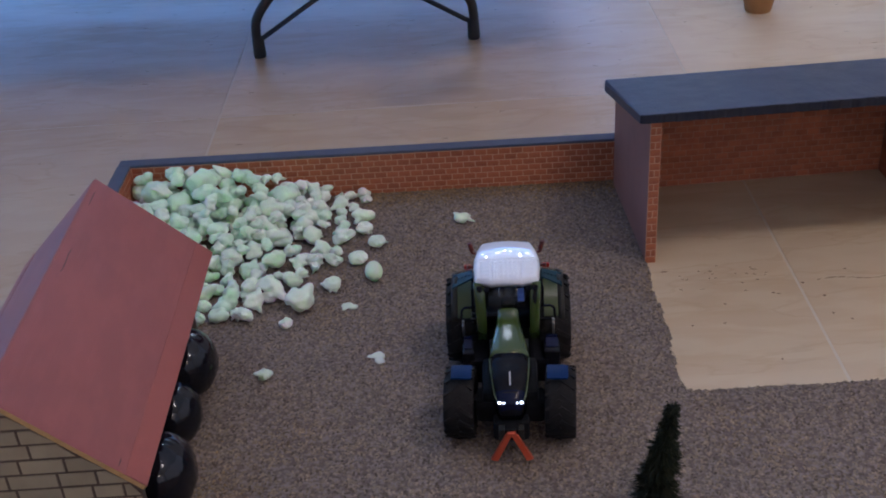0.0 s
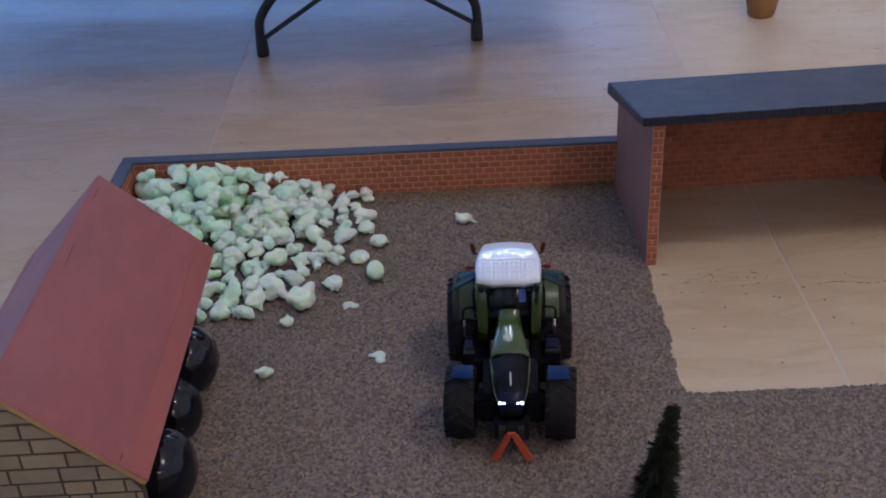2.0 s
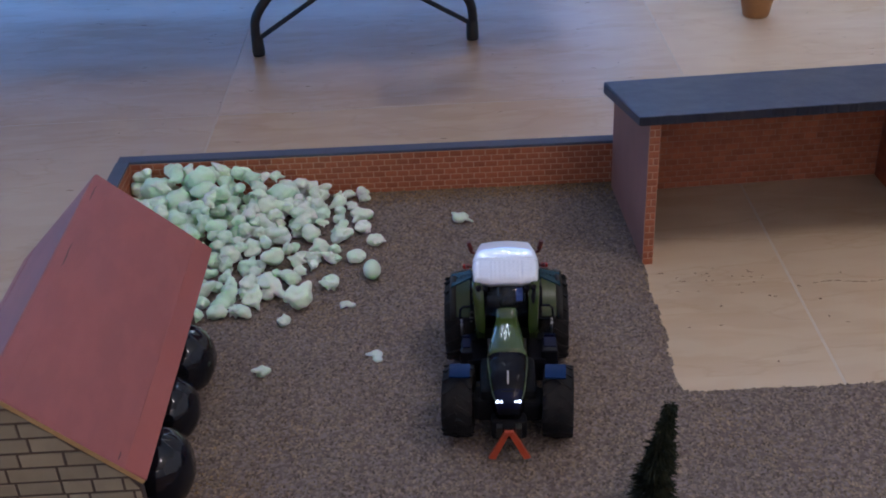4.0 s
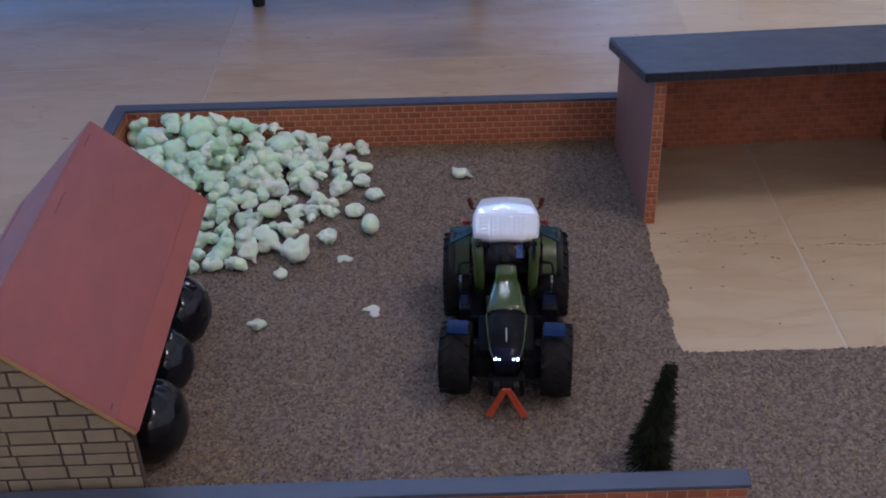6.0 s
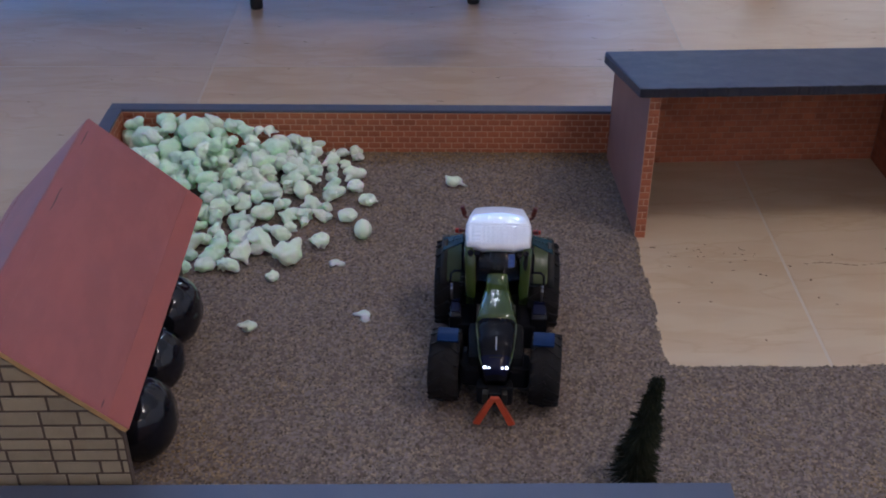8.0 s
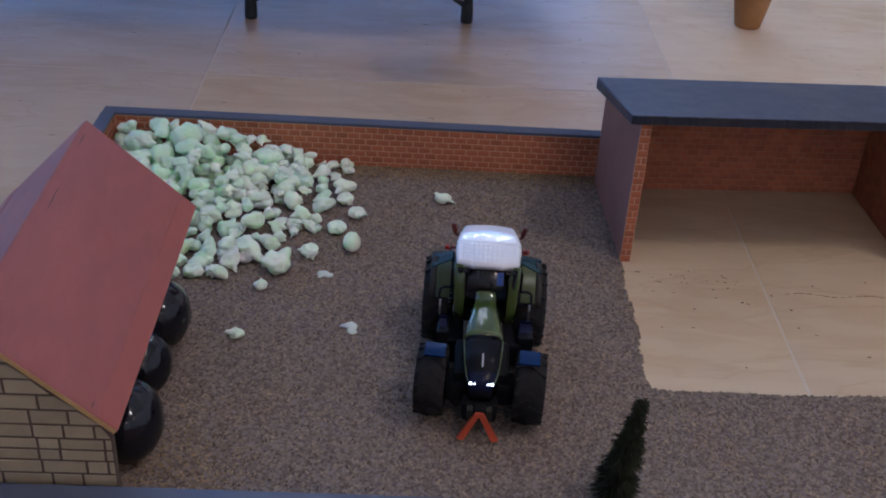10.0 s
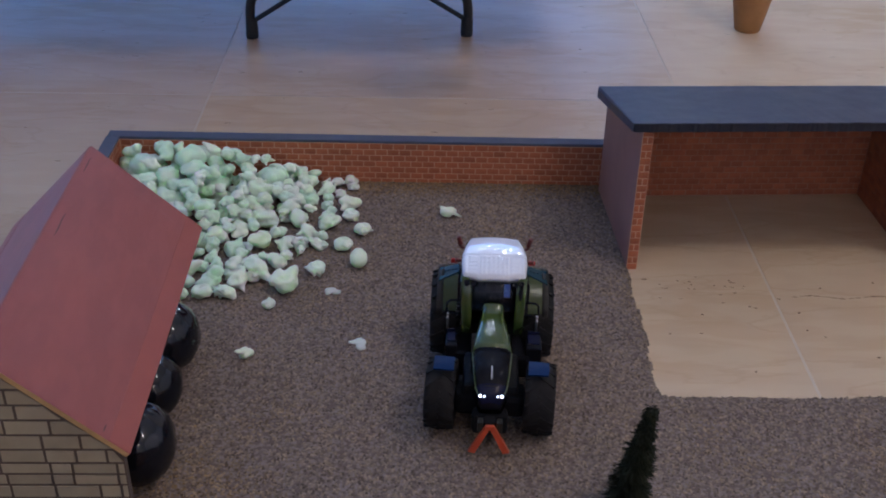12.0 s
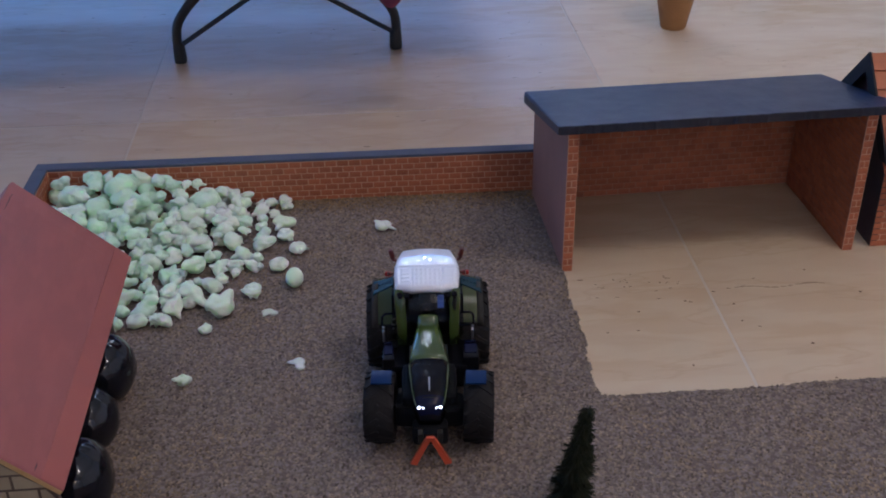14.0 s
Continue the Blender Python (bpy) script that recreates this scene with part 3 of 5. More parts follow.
for wall, x in ((sw_l, SHED_T), (sw_r, SHED_W)):
    bm = bmesh.new()
    box(bm, (x - SHED_T / 2, -0.0003, SHED_H / 2), (SHED_T, 0.0006, SHED_H))
    part("pier_face", bm, M_MORTAR, wall)
    lay_bricks(wall, Matrix.Translation((x, -0.00058, 0)) @ FRONT, SHED_T, SHED_H, 90, w=SHED_T, joint=0.0008)
lay_bricks(bw, Matrix.Translation((SHED_W - SHED_T, SHED_D - SHED_T + 0.0001, 0)) @ FRONT, SHED_W - 2 * SHED_T, SHED_H + SLOPE * SHED_D - 0.003, 130, joint=0.0006,
           pick=lambda s: s[1])
lay_bricks(sw_r, Matrix.Translation((SHED_W - SHED_T - 0.0001, 0.0005, 0)) @ Matrix.Rotation(math.pi / 2, 4, "Z"), SHED_D - SHED_T - 0.001, SHED_H + SLOPE * SHED_D - 0.004, 90, joint=0.0004, depth=0.0002,
           pick=lambda s: s[0])
# courses that step up under the sloping roof on the inner side
BACK_H = SHED_H + SLOPE * SHED_D - 0.004
for z0, run_y, high in ((BACK_H, 0.066, 0.0180), (BACK_H + 0.0180, 0.036, 0.0061), (BACK_H + 0.0241, 0.013, 0.0061)):
    lay_bricks(sw_r, Matrix.Translation((SHED_W - SHED_T - 0.0001, 0.0005, z0)) @ Matrix.Rotation(math.pi / 2, 4, "Z"), run_y, high, 40, joint=0.0004, depth=0.0002)
# roof slab with a hand-cut, slightly ragged front edge
bm = bmesh.new()
RX0, RX1, RY0, RY1, RT = -0.0108, 0.2750, -0.0120, 0.1410, 0.0076
rows = []
N = 150
for (y, up) in ((RY0, 0), (RY0, 1), (RY1, 1), (RY1, 0)):
    ring = []
    for k in range(N + 1):
        x = RX0 + (RX1 - RX0) * k / N
        jag = 0.0007 * noise.noise((x * 130, y, 4)) + 0.0007 * noise.noise((x * 420, y, 7)) if y == RY0 else 0.0
        lift = 0.00012 * noise.noise((x * 90, y * 3 + up, 8))
        r = 0.0014 if k in (0, N) else 0
        ring.append((x, y + jag + (r if y == RY0 else -r * 5), SHED_H + SLOPE * y + 0.0004 + up * RT + lift - (0.0006 if up and k in (0, N) else 0)))
    rows.append(ring)
loft(bm, [list(p) for p in zip(*rows)])
bmesh.ops.bevel(bm, geom=[e for e in bm.edges if abs(e.verts[0].co.x - e.verts[1].co.x) > 0.001], offset=0.0006, segments=2, affect="EDGES")
# top faces take the blue slate, front and under faces the dull edge
for f in bm.faces:
    f.material_index = 1 if f.normal.y < -0.6 or f.normal.z < -0.6 else 0
part("roof", bm, [M_SLATE, M_SLATE_EDGE], shed, "slate painted roof board, window blue in its colour, with a dull dark front edge")

# ---- barn with stone gable ----
BX, BXL, RISE, EAVE = 0.0717, 0.0660, 0.0676, 0.0867
BARN_Y0, BARN_Y1 = -0.3296, -0.0860
barn = thing("toy_barn", pose(-0.4097, 0, 0, 0, 0, 0.65), "toy barn with a cream stone gable and red painted roof", "toy barn")


def gable(y0, y1, name):
    bm = bmesh.new()
    b, e = BX - 0.0045, EAVE - 0.0035
    top = e + RISE * (b / BX)
    c = BXL - 0.0045
    if name == "back_gable":
        b = 0.050
        e = EAVE - 0.003 + RISE * (1 - b / BX) - 0.004
    shape = [(-c, 0), (b, 0), (b, e), (0, top - 0.001), (-c, EAVE - 0.0035)]
    loft(bm, [[(x, y0, z) for x, z in shape], [(x, y1, z) for x, z in shape]])
    return part(name, bm, M_STONE_JOINT, barn)


gf = gable(BARN_Y0 + 0.0012, BARN_Y0 + 0.006, "front_gable")
gable(BARN_Y1 - 0.008, BARN_Y1 - 0.003, "back_gable")
bm = bmesh.new()
box(bm, (-BXL + 0.008, (BARN_Y0 + BARN_Y1) / 2, EAVE / 2 - 0.004), (0.005, BARN_Y1 - BARN_Y0 - 0.018, EAVE - 0.009))
part("side_wall", bm, M_STONE, barn)
# squared stones of mixed length in uneven courses, clipped by the roof line
z = 0.001
course = 0
srng = random.Random(5)
while z < EAVE + RISE - 0.006:
    h = srng.choice((0.0082, 0.0098, 0.0105, 0.0088))
    half = BX - 0.0045 if z + h < EAVE - 0.004 else (EAVE + RISE - 0.006 - (z + h)) / RISE * BX
    x = -half
    lim, limc = BX - 0.0045, BXL - 0.0045
    x = -limc - srng.uniform(0, 0.012)
    while x < lim:
        w = srng.choice((0.012, 0.021, 0.025, 0.028, 0.017))
        a, b = max(x, -limc), min(x + w, lim)
        top = z + h

        def roof_x(zz):
            return lim if zz < EAVE - 0.004 else max(0.0, (EAVE + RISE - 0.0085 - zz) / RISE * BX)
        j = 0.0008
        lo_a, lo_b = max(a, -roof_x(z) * limc / lim), min(b, roof_x(z))
        hi_a, hi_b = max(a, -roof_x(top) * limc / lim), min(b, roof_x(top))
        if lo_b - lo_a > 0.003 and hi_b > hi_a - 0.0001:
            bm = bmesh.new()
            o = srng.uniform(0.0002, 0.0006)
            q = [(lo_a + j, z + j), (lo_b - j, z + j), (max(hi_b - j, hi_a + j + 0.0002), top - j), (hi_a + j, top - j)]
            cx, cz = sum(p[0] for p in q) / 4, sum(p[1] for p in q) / 4
            loft(bm, [[(px, BARN_Y0 + 0.0011, pz) for px, pz in q],
                      [(cx + (px - cx) * 0.985, BARN_Y0 + 0.0011 - o, cz + (pz - cz) * 0.95) for px, pz in q]])
            part("stone", bm, M_STONE, gf)
        elif lo_b - lo_a > 0.003:
            # a corner stone cut to the roof's slope
            s = 1 if lo_a > 0 else -1
            reach = lim if s > 0 else limc
            near = lo_a + j if s > 0 else lo_b - j
            far = lo_b - j if s > 0 else lo_a + j
            peak = EAVE + RISE - 0.0085 - abs(near) / reach * RISE * lim / BX
            if peak - z > 0.002:
                bm = bmesh.new()
                q = [(near, z + j), (far, z + j), (near, min(peak, top) - j)]
                cx, cz = sum(p[0] for p in q) / 3, sum(p[1] for p in q) / 3
                loft(bm, [[(px, BARN_Y0 + 0.0011, pz) for px, pz in q],
                          [(cx + (px - cx) * 0.97, BARN_Y0 + 0.0008, cz + (pz - cz) * 0.95) for px, pz in q]])
                part("stone", bm, M_STONE, gf)
        x += w
    z += h
    course += 1
# two roof boards with bare wood at the cut ends, and a thin painted lap near ridge and eaves
for s in (1, -1):
    bm = bmesh.new()
    wd = BX if s > 0 else BXL
    sl = Vector((s * wd, 0, -RISE)).normalized()
    nrm = Vector((s * RISE, 0, wd)).normalized()
    ridge = Vector((0, 0, EAVE + RISE))
    length = math.hypot(wd, RISE)
    th = 0.0030

    y0, y1 = BARN_Y0 - 0.0026, BARN_Y1

    def at(u, v, y):
        worn = max(0.0, (y - y1 + 0.012) / 0.012) ** 2  # the ridge is worn round at its far end
        return ridge + sl * u + nrm * v + Vector((0, y, -0.0010 * worn * (1 - u / length)))

    def eave(y):
        return length + (0.0011 * noise.noise((y * 70, 3.0, 1.0)) + 0.0007 * noise.noise((y * 190, 5.0, 1.0)) if s < 0 else 0.0)
    along = [y0 + (y1 - 0.012 - y0) * k / 24 for k in range(25)] + [y1 - 0.009, y1 - 0.006, y1 - 0.003, y1]
    loft(bm, [[at(0, -th, y), at(eave(y), -th, y), at(eave(y), 0, y), at(0, 0, y)] for y in along])
    for f in bm.faces:
        f.material_index = 1 if f.normal.y < -0.5 else 0
    board = part("roof_board", bm, [M_RED_ROOF, M_WOOD], barn)
    bm = bmesh.new()
    rngr = random.Random(3 + s)
    for u0, u1, v in ((0.001, length * 0.13, 0.00035), (length * 0.13, length * 0.855, 0.0002)):
        steps = 14
        ring = []
        for k in range(steps + 1):
            y = y0 + 0.0012 + (y1 - y0 - 0.0026) * k / steps
            jag = rngr.uniform(-0.0007, 0.0007)
            ring.append([at(u0, 0.0001, y), at(u1 + jag, 0.0001, y), at(u1 + jag, v, y), at(u0, v * 1.15, y)])
        loft(bm, ring)
    part("roof_skin", bm, M_RED_ROOF, board)
    bm = bmesh.new()
    loft(bm, [[at(length * 0.86, 0.0001, y), at(eave(y) + 0.0003, 0.0001, y), at(eave(y) + 0.0003, 0.0004, y), at(length * 0.86, 0.0004, y)] for y in [y0 + 0.0006] + along[1:-1] + [y1 - 0.0006]])
    part("eave_strip", bm, M_RED_EDGE, board, "orange-red painted eave strip")
# hairline tears in the painted skin near the ridge
for x, y, ln, s in ((0.0035, -0.112, 0.022, 1), (0.0055, -0.190, 0.028, 1), (0.0585, -0.3255, 0.007, 1)):
    bm = bmesh.new()
    slope = RISE / BX
    pts = [(x + 0.0004 * noise.noise((k * 1.3, y * 50, 2)), y + ln * (k / 8 - 0.5), 0) for k in range(9)]
    rows = []
    for k, (px_, py_, _) in enumerate(pts):
        w = 0.00022 * math.sin(math.pi * (k + 0.3) / 8.6) + 0.00005
        rows.append([(q, py_, EAVE + RISE - slope * q + 0.00062) for q in (px_ - w, px_ + w)])
    loft(bm, rows, cap=False, closed=False)
    part("tear", bm, M_GABLE, barn, "dark hairline tear in the roof paint")
# ---- wrapped bales under the barn's open side ----
for (x, y, r) in ((-0.3602, -0.1391, 0.0249), (-0.3601, -0.1929, 0.0224), (-0.3560, -0.2568, 0.0263)):
    bm = bmesh.new()
    bmesh.ops.create_uvsphere(bm, u_segments=36, v_segments=24, radius=1.0)
    for v in bm.verts:
        c = v.co
        k = (abs(c.x) ** 2.3 + abs(c.y) ** 2.3 + abs(c.z) ** 2.3) ** (-1 / 2.3)
        wrap = 0.012 * math.sin(26 * math.atan2(c.y, c.x) + 6 * c.z) + 0.03 * noise.noise(c * 2.3 + Vector((x * 90, y * 90, 0)))
        v.co = c * k * (1 + wrap)
        v.co.z *= 0.97
        v.co *= r
    low = min(v.co.z for v in bm.verts)
    ob = part("wrapped_bale", bm, M_FILM, smooth=True)
    ob.location = (x, y, PILE - low - 0.0002)
    tagged(ob, "round silage bale in glossy black film under the barn roof", "toy bale", "bales by the barn")

# ---- small brick house past the shed ----
cot = thing("toy_house", pose(0.2765, 0.0148, 0, 0, 0, -1.0), "small toy brick house with an orange tiled roof", "toy house")
HW, HD, HE, HR = 0.16, 0.104, 0.1005, 0.160
bm = bmesh.new()
gsh = [(0, 0), (HD, 0), (HD, HE + 0.004), (HD / 2, HR - 0.006), (0, HE + 0.004)]
loft(bm, [[(0, y, z) for y, z in gsh], [(0.006, y, z) for y, z in gsh]])
part("gable_wall", bm, M_GABLE, cot)
bm = bmesh.new()
box(bm, (HW / 2 + 0.003, 0.003, HE / 2), (HW - 0.006, 0.006, HE))
hf = part("front_wall", bm, M_MORTAR, cot)
lay_bricks(hf, Matrix.Translation((HW, 0.0, 0)) @ FRONT, HW, HE - 0.001, 60, pick=lambda s: -s[0], h=0.0058, w=0.016)
for s in (1, -1):
    bm = bmesh.new()
    yr = HD / 2
    over = 0.0145
    run, drop = yr + over, (HR - HE) * (yr + over) / yr
    y1, z1 = yr - s * run, HR - drop
    loft(bm, [[(-0.008, yr, HR), (-0.008, y1, z1), (-0.008, y1, z1 - 0.004), (-0.008, yr, HR - 0.006)], [(HW, yr, HR), (HW, y1, z1), (HW, y1, z1 - 0.004), (HW, yr, HR - 0.006)]])
    plane = part("roof_slope", bm, M_SLATE if s < 0 else M_ORANGE_ROOF, cot)
    if s > 0:
        rows_n = 6
        for k in range(rows_n):
            u0, u1 = k / rows_n, (k + 1) / rows_n - 0.012
            bm = bmesh.new()
            p0, p1 = Vector((0, yr - run * u0, HR - drop * u0)), Vector((0, yr - run * u1, HR - drop * u1))
            nn = Vector((0, -drop, run)).normalized()
            loft(bm, [[(x, *(p0 + nn * 0.0004).yz), (x, *(p1 + nn * 0.0004).yz), (x, *(p1 + nn * 0.0024).yz), (x, *(p0 + nn * 0.0012).yz)] for x in (-0.0075, HW)])
            part("tile_course", bm, M_ORANGE_ROOF, plane)
bm = bmesh.new()
bb = [(HD / 2 - 0.072, HR - 0.071), (HD / 2, HR + 0.0015), (HD / 2 + 0.072, HR - 0.071), (HD / 2 + 0.056, HR - 0.071), (HD / 2, HR - 0.016), (HD / 2 - 0.056, HR - 0.071)]
loft(bm, [[(x, y, z) for y, z in bb] for x in (-0.0096, -0.0076)])
part("bargeboard", bm, M_BARGE, cot, "dark painted bargeboard")

# ---- fir tree ----
fir = thing("fir_tree", pose(-0.0446, -0.2860, 0.0), "small dark green toy fir tree on the carpet", "toy tree")
bm = bmesh.new()
tube(bm, [(0, 0, 0.0005), (0.0022, 0, 0.035), (0.0080, 0.001, 0.082)], [0.0026, 0.002, 0.0005], 8)
part("trunk", bm, M_BARK, fir)
bm = bmesh.new()
frng = random.Random(11)
FH = 0.0835
for k in range(2600):
    u = frng.random() ** 0.75
    z = 0.004 + u * (FH - 0.006)
    rad = (0.0172 * (1 - u) ** 1.05 + 0.0042) * (0.86 + 0.17 * math.sin(u * 34 + frng.uniform(-0.5, 0.5)))
    a = frng.uniform(0, 2 * math.pi)
    rr = rad * frng.uniform(0.55, 1.0) * (1 + 0.25 * noise.noise((math.cos(a) * 2, math.sin(a) * 2, z * 60)))
    c0 = Vector((0.0085 * (z / FH) ** 1.4, 0.001 * z / FH, z))
    out = Vector((math.cos(a), math.sin(a), 0))
    tip = c0 + out * rr + Vector((0, 0, frng.uniform(-0.002, 0.002)))
    root = c0 + out * rr * 0.35 + Vector((0, 0, 0.0022))
    for q in range(3):
        off = Vector((frng.gauss(0, 0.0009), frng.gauss(0, 0.0009), frng.gauss(0, 0.0009)))
        sidev = out.cross(Vector((0, 0, 1))) * 0.0004
        p1, p2, p3 = root + off * 0.4, tip + off, (root + tip) / 2 + off
        vs = [bm.verts.new(p) for p in (p1, p3 + sidev, p2, p3 - sidev + Vector((0, 0, 0.0005)))]
        bm.faces.new((vs[0], vs[1], vs[2]))
        bm.faces.new((vs[0], vs[2], vs[3]))
part("crown", bm, M_NEEDLE, fir)

# ---- heap of foam pieces ----
prng = random.Random(31)


def foam_mesh(material, tails, flat, lobes=2, rough=0.03):
    """A torn, puffed piece: a few round lobes run together, one or two torn faces, and thin torn tails."""
    bm = bmesh.new()
    bmesh.ops.create_icosphere(bm, subdivisions=4, radius=1.0)
    way = lambda up: Vector((prng.gauss(0, 1), prng.gauss(0, 1), prng.gauss(0, up))).normalized()
    blobs = [(Vector((0, 0, 0)), prng.uniform(0.52, 0.70))]
    blobs += [(way(0.5) * prng.uniform(0.40, 0.70), prng.uniform(0.34, 0.54)) for _ in range(lobes)]
    cuts = [(way(1), prng.uniform(0.46, 0.80)) for _ in range(prng.choice((2, 3, 4)))]
    dents = [(way(0.8), prng.uniform(0.10, 0.28)) for _ in range(prng.choice((0, 1, 1)))]
    torn = [(way(0.6), prng.uniform(0.28, 0.60), prng.uniform(12, 60)) for _ in range(tails)]
    sd = Vector((prng.uniform(0, 90), prng.uniform(0, 90), prng.uniform(0, 90)))
    sx = prng.uniform(1.0, 1.25)
    for v in bm.verts:
        c = v.co.normalized()
        total = 0.0
        for p, r in blobs:
            b = c.dot(p)
            d = b * b - p.length_squared + r * r
            if d > 0 and b + math.sqrt(d) > 0:
                total += (b + math.sqrt(d)) ** 9
        f = total ** (1 / 9)
        for d, h in cuts:
            f /= (1 + (max(0.0, c.dot(d)) * f / h) ** 12) ** (1 / 12)
        for d, amt in dents:
            k = max(0.0, (c.dot(d) - 0.70) / 0.30)
            f -= amt * k * k * (3 - 2 * k)
        f += 0.12 * noise.noise(c * 1.5 + sd) + rough * noise.noise(c * 4.2 + sd) + 0.5 * rough * noise.noise(c * 9 + sd)
        for d, amt, tight in torn:
            f += amt * max(0.0, c.dot(d)) ** tight
        v.co = Vector((c.x * sx, c.y, c.z * flat)) * f
    big = sorted(v.co.length for v in bm.verts)[-len(bm.verts) // 12]
    for v in bm.verts:
        v.co *= 1.12 / big
    mesh = bpy.data.meshes.new("foam_piece")
    bm.to_mesh(mesh)
    bm.free()
    mesh.materials.append(material)
    for f in mesh.polygons:
        f.use_smooth = True
    return mesh


foam = [foam_mesh(M_FOAM, prng.choice((1, 1, 2, 2, 3)), prng.uniform(0.80, 1.0), prng.choice((1, 1, 2, 2)), 0.03) for _ in range(28)]
green_foam = [foam_mesh(M_FOAM_GREEN, prng.choice((0, 0, 1, 1)), prng.uniform(0.80, 1.0), prng.choice((1, 1, 2)), 0.02) for _ in range(12)]
flake_foam = foam_mesh(M_FOAM, 1, 0.40, 1)
lone_foam = [foam_mesh(M_FOAM, prng.choice((1, 2, 3)), prng.uniform(0.75, 0.95), prng.choice((1, 2, 2))) for _ in range(9)]
puffed_foam = [foam_mesh(M_FOAM_GREEN, 0, prng.uniform(0.85, 1.0), 1, 0.015) for _ in range(3)]
# smooth, egg-like pieces
egg_foam = []
for mat in (M_FOAM,):
    bm = bmesh.new()
    bmesh.ops.create_icosphere(bm, subdivisions=3, radius=1.0)
    for v in bm.verts:
        v.co = Vector((v.co.x * (0.86 - 0.10 * v.co.y), v.co.y * 1.22, v.co.z * 0.9)) * (1 + 0.05 * noise.noise(v.co * 2) + 0.02 * noise.noise(v.co * 6))
    mesh = bpy.data.meshes.new("foam_piece")
    bm.to_mesh(mesh)
    bm.free()
    mesh.materials.append(mat)
    for f in mesh.polygons:
        f.use_smooth = True
    egg_foam.append(mesh)


def drop(x, y, z, r, mesh=None, flat=1.0, turn=None):
    """Lays one piece with its middle near (x, y, z); one that would sink or hover near the ground is set on the carpet."""
    ob = new("foam_piece", mesh or prng.choice(foam))
    t = prng.uniform(0, 6.28) if turn is None else turn
    tilt = 0.0 if mesh or z < 0.5 * r else 0.5
    ob.matrix_world = Matrix.Translation((x, y, z)) @ Euler((prng.uniform(-tilt, tilt), prng.uniform(-tilt, tilt), t)).to_matrix().to_4x4() @ Matrix.Diagonal((r, r, r * flat, 1))
    low = min((ob.matrix_world @ v.co).z for v in ob.data.vertices)
    if low < PILE - 0.0004 or z < r * 1.2:
        ob.location.z += PILE - 0.0004 - low
    tagged(ob, "pale green foam lump lying in a loose heap", "foam piece", "heap of foam pieces")
    return ob


# strays round the heap: x, y, radius
for x, y, r in ((-0.149, 0.083, 0.0082), (-0.263, -0.016, 0.0088), (-0.284, -0.043, 0.0118), (-0.296, -0.067, 0.0060), (-0.305, -0.131, 0.0066),
                (-0.351, -0.050, 0.0092), (-0.3365, -0.049, 0.0072), (-0.225, 0.049, 0.0084), (-0.240, 0.023, 0.0092), (-0.239, 0.073, 0.0085),
                (-0.312, -0.029, 0.0092), (-0.331, -0.024, 0.0080), (-0.265, 0.024, 0.0072), (-0.282, 0.026, 0.0086)):
    tagged(drop(x, y, 0, r * 0.9, prng.choice(lone_foam)), "pale green foam lump lying loose on the carpet")
tagged(drop(-0.2272, -0.0020, 0, 0.0086, egg_foam[0], 1.0, 0.1), "egg-shaped pale green foam piece on the carpet")
tagged(drop(-0.298, -0.002, 0, 0.0066, egg_foam[0], 0.9, 1.0), "small rounded pale foam piece on the carpet")
for x, y, r, t in ((-0.2205, -0.1125, 0.0062, -0.8), (-0.248, -0.0425, 0.0056, 0.3)):
    tagged(drop(x, y, 0, r, flake_foam, 0.8, t), "thin pale flake of foam on the carpet")
placed = [(-0.386, 0.117, 0.041, 0.0130), (-0.411, 0.127, 0.041, 0.0095), (-0.430, 0.113, 0.034, 0.0125), (-0.405, 0.098, 0.030, 0.0115)]
for (x, y, z, r), t, k in zip(placed, (1.35, 0.5, 2.0, 0.9), (1, 0, 1, 1)):
    piece = drop(x, y, z, r, prng.choice(puffed_foam) if k else prng.choice(green_foam), 1.0, t)
    tagged(piece, "smooth rounded green foam piece on top of the heap")


def heap_edge(y):
    """Where the heap ends towards the open yard."""
    steps = ((-0.060, -0.335), (-0.030, -0.312), (0.0, -0.285), (0.020, -0.262), (0.050, -0.250), (0.125, -0.238), (0.15, -0.238))
    for (y0, x0), (y1, x1) in zip(steps, steps[1:]):
        if y <= y1:
            return x0 + (x1 - x0) * (y - y0) / (y1 - y0)
    return -0.238


def heap_top(x, y):
    """Height of the heap's upper surface, highest in the walled corner."""
    fx = min(1, max(0, (heap_edge(y) + 0.004 - x) / 0.13))
    fy = min(1, max(0, (y + 0.055) / 0.155))
    return 0.007 + 0.041 * (fx ** 0.8) * (fy ** 1.0)


tries = 0
while len(placed) < 270 and tries < 30000:
    tries += 1
    x, y = prng.uniform(-0.447, -0.236), prng.uniform(-0.056, 0.141)
    if x > heap_edge(y) + 0.003:
        continue
    deep = heap_top(x, y)
    r = prng.uniform(0.0054, 0.0082) if prng.random() < 0.75 else prng.uniform(0.0086, 0.0112)
    if x < -0.36 and y > 0.05:
        r *= 1.2
    elif x > -0.31:
        r *= 0.90
    top = max(r * 0.7, deep - r * 0.9) if deep > 0.013 else r * 0.7
    z = r * 0.7 + (top - r * 0.7) * (prng.random() ** 0.35 if prng.random() < 0.75 else 0)
    room = 0.66 if deep > 0.022 else 0.92
    if any(math.dist((x, y, z * 1.2), (a, b, c * 1.2)) < room * (r + s) for a, b, c, s in placed):
        continue
    placed.append((x, y, z, r))
    drop(x, y, z, r, prng.choice(green_foam) if x < -0.335 and prng.random() < 0.8 or prng.random() < 0.2 else None)

# ---- toy tractor ----
MM = 0.001
